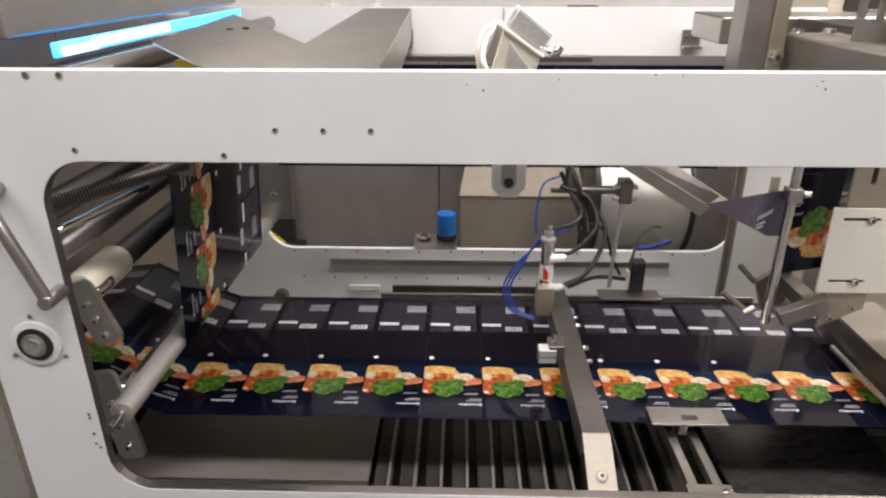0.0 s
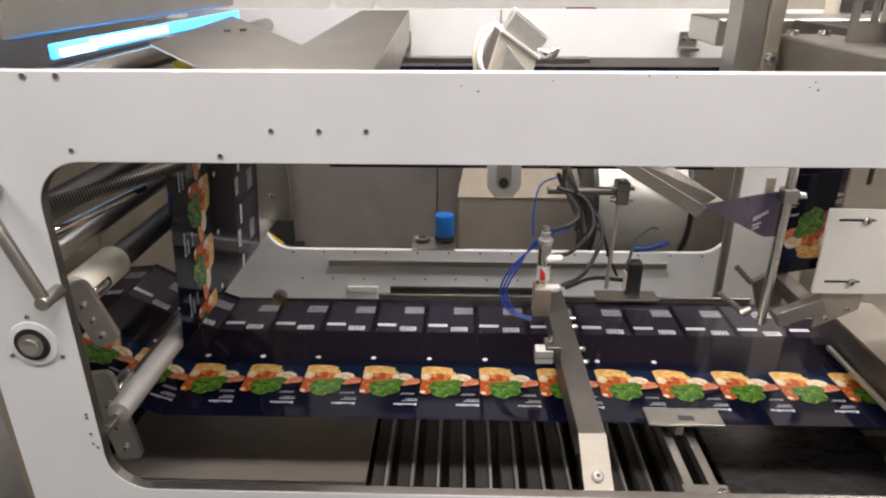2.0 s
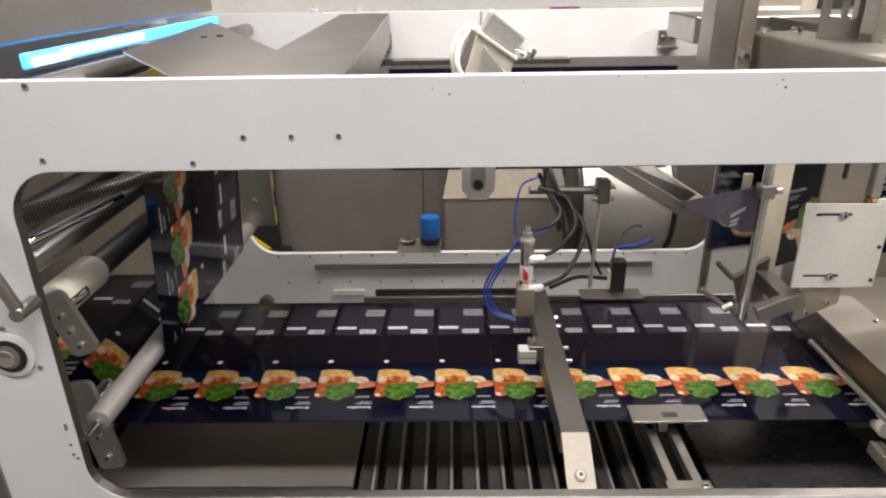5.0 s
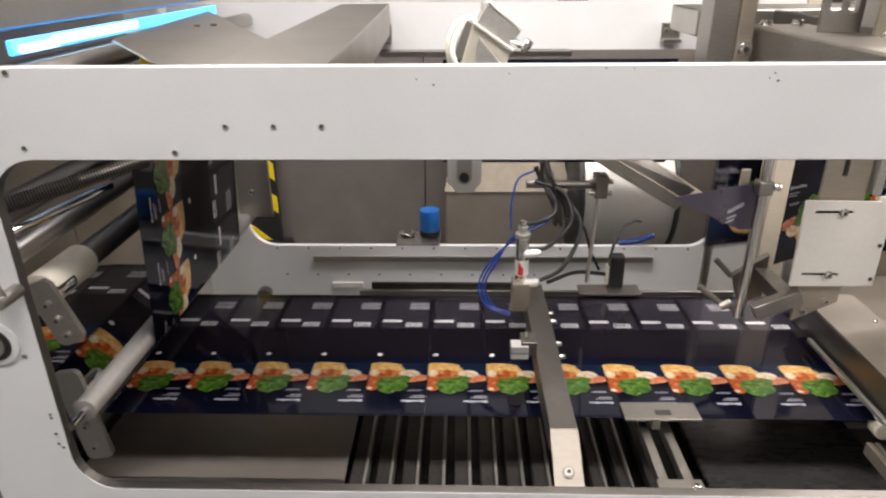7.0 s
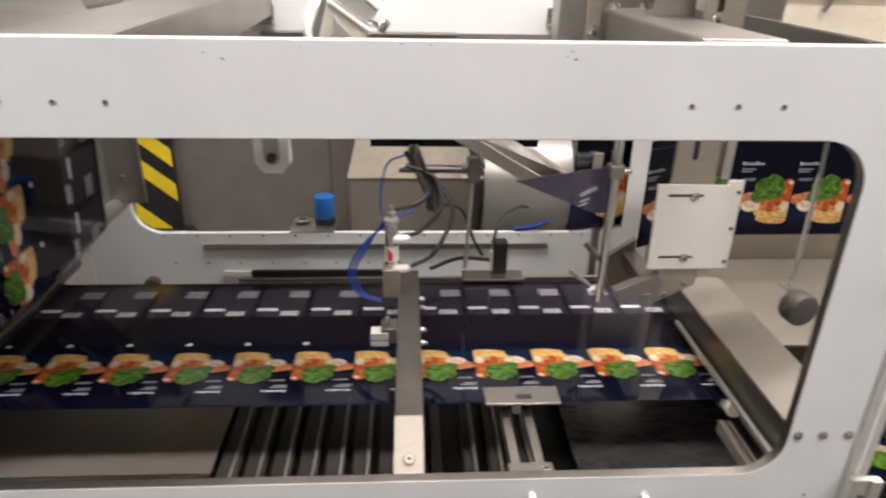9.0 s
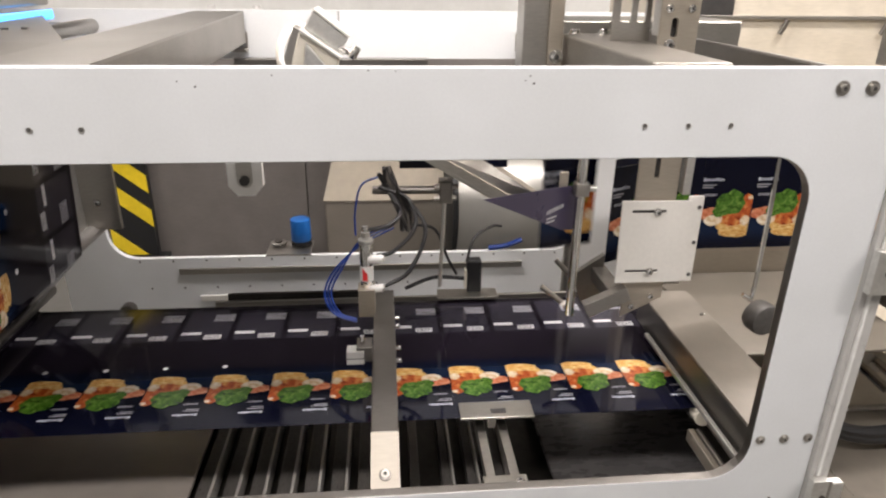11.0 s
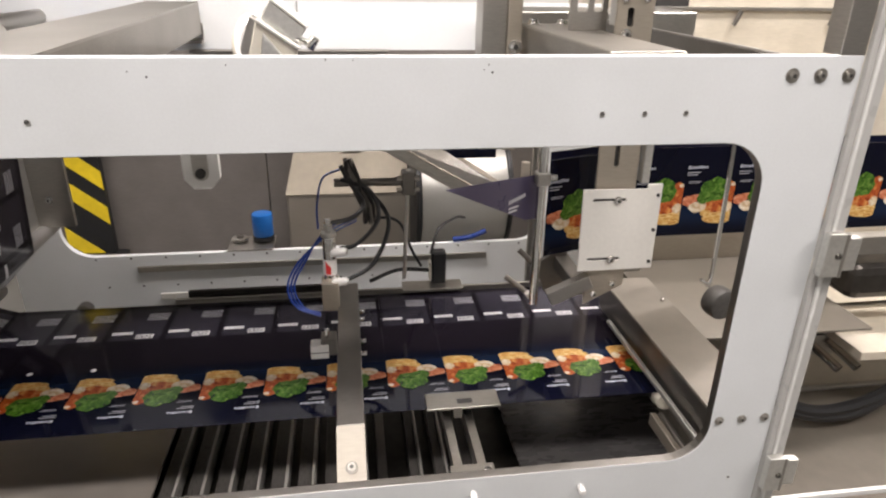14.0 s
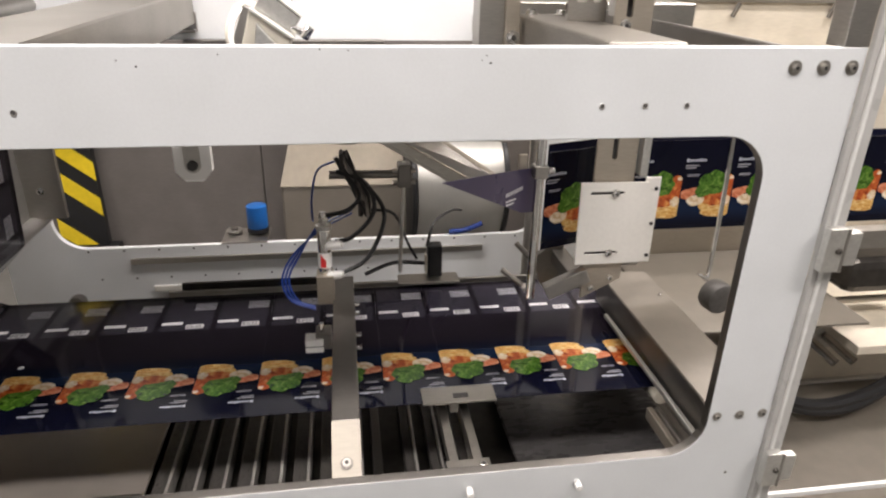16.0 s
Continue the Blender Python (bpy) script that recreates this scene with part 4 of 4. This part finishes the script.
# ---------- above the frame ----------
uv = thing("lamp_housing", "stainless housing with a glowing blue lamp slit", "lamp housing")
box_part("shell", (-1.3, -0.63, 0.15, 1.36, 1.316, 2.1), STEEL, uv, bev=0.006)
box_part("lamp", (-0.61, -0.60, 0.23, 1.31, 1.276, 1.304), GLOW, uv, "blue glowing lamp", 0.004)
box_part("lamp_core", (-0.602, -0.592, 0.25, 0.37, 1.279, 1.293), GLOW_CORE, uv, "white hot lamp core", 0.003)
box_part("lamp_core", (-0.602, -0.592, 0.36, 0.72, 1.283, 1.300), GLOW_CORE, uv, "white hot lamp core", 0.003)
box_part("slot_edge", (-0.64, -0.605, 0.12, 1.36, 1.252, 1.262), STEEL_DARK, uv)
box_part("caution_mark", (-0.5, -0.42, 0.50, 0.56, 1.225, 1.24), YELLOW, uv, "yellow caution sticker")
roller("top_roller", "steel idler roller under the lamp", -0.555, 1.245, 0.1, 1.47, 0.024, STEEL)
fp = thing("top_chute", "sloping stainless chute sheet beside the lamp", "chute")
part("sheet", slab([(-0.475, 0.35, 1.293), (-0.20, 0.03, 1.262), (-0.19, 0.43, 1.283), (-0.6, 1.235, 1.291)], 0.004), STEEL, fp)
for k in (0.0, 0.03):
    part("slot", cyl((-0.43 + k, 0.68 + k, 1.288), (-0.43 + k, 0.68 + k, 1.2925), 0.008, 10), DARK, fp)
tb = thing("top_beam", "wide stainless channel crossing between the plates", "beam")
part("top", slab([(-0.165, 0.03, 1.288), (0.01, 0.03, 1.288), (-0.045, 1.49, 1.295), (-0.215, 1.49, 1.295)], 0.006), STEEL, tb)
part("side", slab([(0.01, 0.03, 1.284), (0.01, 0.03, 1.19), (-0.045, 1.49, 1.19), (-0.045, 1.49, 1.291)], 0.006), STEEL_Y, tb)
sk = thing("tilted_sensor", "tilted aluminium sensor block with a thumb knob", "sensor")
def sensor_plate(name, points, y0, y1, material, label=""):
    ob = part(name, plate(points, [], y0, y1), material, sk, label)
    edge = ob.modifiers.new("edge", "BEVEL")
    edge.width, edge.segments, edge.limit_method = 0.003, 2, "ANGLE"


sensor_plate("block", [(0.273, 1.334), (0.356, 1.27), (0.333, 1.236), (0.249, 1.294)], 0.705, 0.80, ALU)
sensor_plate("lid", [(0.279, 1.341), (0.363, 1.277), (0.357, 1.272), (0.273, 1.336)], 0.70, 0.805, WHITE_PLATE)
sensor_plate("ridge", [(0.243, 1.296), (0.341, 1.229), (0.336, 1.222), (0.238, 1.289)], 0.685, 0.80, WHITE_PLATE)
sensor_plate("base", [(0.238, 1.288), (0.332, 1.223), (0.318, 1.175), (0.205, 1.175)], 0.70, 0.80, CREAM)
sensor_plate("stay_plate", [(0.255, 1.262), (0.312, 1.195), (0.30, 1.175), (0.24, 1.175)], 0.682, 0.694, ALU)
sensor_plate("side_bracket", [(0.225, 1.30), (0.243, 1.29), (0.212, 1.20), (0.19, 1.21)], 0.71, 0.79, STEEL)
cyl_part("knob_shaft", (0.31, 0.72, 1.255), (0.372, 0.70, 1.232), 0.008, CHROME, sk)
cyl_part("knob", (0.362, 0.69, 1.225), (0.378, 0.69, 1.252), 0.011, CHROME, sk, bev=0.002)
cyl_part("stay", (0.25, 0.80, 1.22), (0.25, 1.425, 1.135), 0.008, STEEL, sk)
tube_part("wire", [(0.205, 0.70, 1.18), (0.19, 0.71, 1.22), (0.20, 0.74, 1.265), (0.235, 0.78, 1.30)], 0.007, WHITE, sk)
tube_part("wire", [(0.185, 0.74, 1.18), (0.18, 0.75, 1.24), (0.205, 0.78, 1.29), (0.25, 0.80, 1.29)], 0.008, CREAM, sk)
rb = thing("rear_cross_rail", "dark steel cross rail behind the sensor", "rail")
box_part("rail", (-0.08, 0.6, 1.42, 1.47, 1.12, 1.14), STEEL_DARK, rb)
rt = thing("rear_tube_beam", "stainless square tube ending at the rear plate", "beam")
box_part("tube", (0.93, 1.6, 1.15, 1.42, 1.21, 1.29), STEEL_X, rt, bev=0.005)

# ---------- behind the rear plate ----------
ck = thing("rear_cabinet", "dull grey stainless cabinet wall behind the machine", "cabinet")
box_part("panel", (-1.9, 0.02, 2.36, 3.0, 0.0, 1.06), CABINET, ck, bev=0.004)
box_part("panel", (0.024, 1.9, 2.36, 3.0, 0.0, 1.06), CABINET, ck, bev=0.004)
tbx = thing("tan_box", "tan stainless junction box with a sloping lid", "box")
box_part("body", (0.134, 0.74, 2.1, 2.355, 0.0, 0.39), TAN_DARK, tbx, bev=0.01)
part("lid", slab([(0.13, 2.09, 0.392), (0.745, 2.09, 0.392), (0.685, 2.345, 0.755), (0.215, 2.345, 0.755)], 0.008), BRONZE, tbx)
box_part("lid_handle", (0.41, 0.50, 2.20, 2.21, 0.575, 0.585), CHROME, tbx)
dr = thing("white_drum", "pale steel drum with black rims", "drum")
smooth(part("shell", cyl((0.76, 2.05, 0.41), (1.16, 2.05, 0.41), 0.28, 48, bev=0.006), DRUM, dr))
smooth(part("rim", cyl((1.16, 2.05, 0.41), (1.18, 2.05, 0.41), 0.289, 48, bev=0.004), BLACK, dr, "black rubber rim"))
smooth(part("rim", cyl((0.735, 2.05, 0.41), (0.76, 2.05, 0.41), 0.289, 48, bev=0.004), BLACK, dr, "black rubber rim"))
box_part("cradle", (0.82, 1.06, 1.9, 2.2, 0.0, 0.16), STEEL_DARK, dr)
hp = thing("hazard_post", "yellow and black striped guard post", "post")
PX0, PX1 = -0.985, -0.765
box_part("core", (PX0, PX1, 2.3, 2.34, 0.04, 1.15), BLACK, hp)
for k in range(5):
    z = 0.198 + 0.183 * k
    part("stripe", plate([(PX0, z + 0.183), (PX0, z + 0.275), (PX1, z + 0.092), (PX1, z)], [], 2.296, 2.2995), YELLOW, hp, "yellow diagonal stripe")
part("stripe", plate([(PX0, 0.19), (PX0 + 0.17, 0.045), (PX0 + 0.07, 0.045), (PX0, 0.1)], [], 2.296, 2.2995), YELLOW, hp, "yellow diagonal stripe")
box_part("foot", (PX0 - 0.04, PX1 + 0.05, 2.24, 2.35, 0.0, 0.04), BLACK, hp)
cap = thing("breather_filter", "blue plastic breather on a grey base", "filter")
smooth(part("cap", cyl((0.08, 1.60, 0.385), (0.08, 1.60, 0.482), 0.041, 28, bev=0.006), BLUE, cap, "blue plastic cap"))
cyl_part("neck", (0.08, 1.60, 0.37), (0.08, 1.60, 0.386), 0.043, BLACK, cap)
box_part("base", (-0.055, 0.125, 1.50, 1.65, 0.356, 0.364), STEEL, cap)
cyl_part("ring", (-0.015, 1.6, 0.371), (-0.015, 1.6, 0.379), 0.033, STEEL, cap, bev=0.003)
cyl_part("ring_core", (-0.015, 1.6, 0.376), (-0.015, 1.6, 0.385), 0.016, STEEL_DARK, cap)
bh = thing("blue_hose_end", "short blue hose end with a steel tip", "hose")
tube_part("hose", [(0.86, 1.512, 0.368), (0.93, 1.512, 0.375), (1.0, 1.515, 0.40)], 0.011, BLUE_TUBE, bh)
px = thing("support_pipe", "slim steel pipe behind the folder", "pipe")
cyl_part("pipe", (1.12, 1.25, 0.0), (1.12, 1.25, 1.1), 0.016, STEEL, px)

rc = thing("stainless_console", "pale stainless console with latches behind the beam", "cabinet")
box_part("body", (1.6, 3.6, 1.85, 2.5, 0.0, 1.6), CREAM_STEEL, rc, bev=0.005)
box_part("door_edge", (1.75, 3.4, 1.83, 1.85, 1.26, 1.275), STEEL, rc)
box_part("screen_recess", (1.66, 1.92, 1.835, 1.85, 1.27, 1.55), DARK, rc, "dark recessed window")
for x in (2.14, 2.6, 2.72):
    cyl_part("latch", (x, 1.83, 1.2), (x + 0.02, 1.82, 1.26), 0.01, STEEL_DARK, rc)
bw = thing("rear_worktop", "white worktop with low fittings by the far wall", "worktop")
box_part("top", (-2.5, 3.4, 4.4, 5.2, 0.98, 1.03), STEEL, bw)
box_part("front", (-2.5, 3.4, 4.45, 5.1, 0.0, 0.98), WALL, bw)
box_part("backsplash", (-2.5, 3.4, 5.15, 5.2, 1.03, 1.5), WALL, bw)
pb = thing("purple_carton", "small purple carton on the far worktop", "carton")
box_part("carton", (0.98, 1.2, 4.5, 4.65, 1.03, 1.15), PURPLE, pb)
for x in (-0.9, -0.55):
    tp = thing("white_canister", "small white canister on the far worktop", "canister", group="canisters")
    cyl_part("body", (x, 4.6, 1.03), (x, 4.6, 1.16), 0.05, WHITE, tp, bev=0.01)
    cyl_part("lid", (x, 4.6, 1.16), (x, 4.6, 1.19), 0.03, WHITE, tp)

# ---------- door edge and hinges on the right ----------
de = thing("door_panel", "clear door edge with a frosted white strip", "door")
box_part("strip", (1.287, 1.299, -0.008, 0.004, 0.1, 1.6), ACRYLIC_DULL, de, bev=0.002)
box_part("ridge", (1.300, 1.308, -0.012, 0.004, 0.1, 1.6), ACRYLIC, de, "bright frosted ridge", 0.003)
box_part("edge_strip", (1.309, 1.329, -0.006, 0.004, 0.1, 1.6), ACRYLIC_DULL, de, bev=0.002)
box_part("bottom_rail", (1.33, 2.3, -0.006, 0.004, 0.338, 0.352), ACRYLIC, de, "pale strip along the foot of the door", bev=0.002)
for z in (0.945, 0.445):
    hg = thing("door_hinge", "pale aluminium door hinge with a bolt", "hinge", group="door hinges")
    box_part("leaf", (1.283, 1.318, -0.03, -0.012, z - 0.042, z + 0.042), ALU, hg, bev=0.002)
    box_part("block", (1.318, 1.352, -0.026, -0.008, z - 0.032, z + 0.032), ALU, hg, bev=0.002)
    cyl_part("pin", (1.32, -0.028, z - 0.042), (1.32, -0.028, z + 0.042), 0.004, STEEL, hg)
    bolt(1.308, -0.03, z, 0.005, parent=hg, material=STEEL_DARK)
for z in (1.52,):
    fr = thing("corner_post", "grey steel corner post above the plate", "post")
    box_part("post", (1.24, 1.285, 0.0, 0.045, 1.2895, 2.1), STEEL, fr)

# ---------- machine to the right ----------
mr = thing("filling_machine", "pale stainless machine body with a ledge and hoses", "machine")
box_part("body", (2.0, 3.4, 1.0, 1.6, 0.0, 0.40), CREAM_STEEL, mr)
box_part("rear_wall", (1.87, 3.4, 1.1, 1.15, 0.4, 1.1), CREAM_STEEL, mr)
box_part("deck", (2.0, 3.4, 0.55, 1.0, 0.30, 0.33), CREAM_STEEL, mr)
box_part("apron", (2.0, 3.4, 0.8, 0.82, 0.0, 0.30), CREAM_STEEL, mr)
box_part("shelf", (1.4, 3.4, 0.1, 0.8, 0.0, 0.02), TAN_DARK, mr)
box_part("shelf_lip", (1.4, 3.4, 0.78, 0.8, 0.02, 0.032), ALU, mr)
cyl_part("rail", (1.8, 0.72, 0.40), (3.2, 0.72, 0.41), 0.012, STEEL_WARM, mr)
box_part("plate", (2.0, 2.4, 0.79, 0.8, 0.17, 0.25), STEEL, mr)
for k in range(2):
    tube_part("hose", [(1.7, 0.62, 0.16 + 0.02 * k), (1.9, 0.58, 0.08 + 0.02 * k), (2.1, 0.58, 0.09 + 0.03 * k), (2.3, 0.62, 0.2), (2.5, 0.7, 0.3)], 0.02, BLACK, mr, "black rubber hose")
for x in (2.02, 2.09):
    cyl_part("fitting", (x, 0.79, 0.22), (x + 0.04, 0.68, 0.18), 0.016, CHROME, mr)
box_part("gripper", (2.0, 2.3, 0.66, 0.8, 0.45, 0.57), DARK_BED, mr, "black clamp unit", 0.03)
box_part("clamp_bar", (1.86, 2.5, 0.69, 0.74, 0.60, 0.66), STEEL, mr)

# ---------- moving things ----------


def motions():
    for ob, rows in FILM_KEYS:
        walk(ob, rows)
    rows = []
    for k in range(8):
        t = 0.5 + 2 * k
        rows += [(t, pose(-0.536, 0, 0.610)), (t + 0.5, pose(-0.536, 0, 0.616)), (t + 1.05, pose(-0.536, 0, 0.610))]
    walk(DANCER, [(0, pose(-0.536, 0, 0.610))] + rows + [(16, pose(-0.536, 0, 0.610))])


motions()
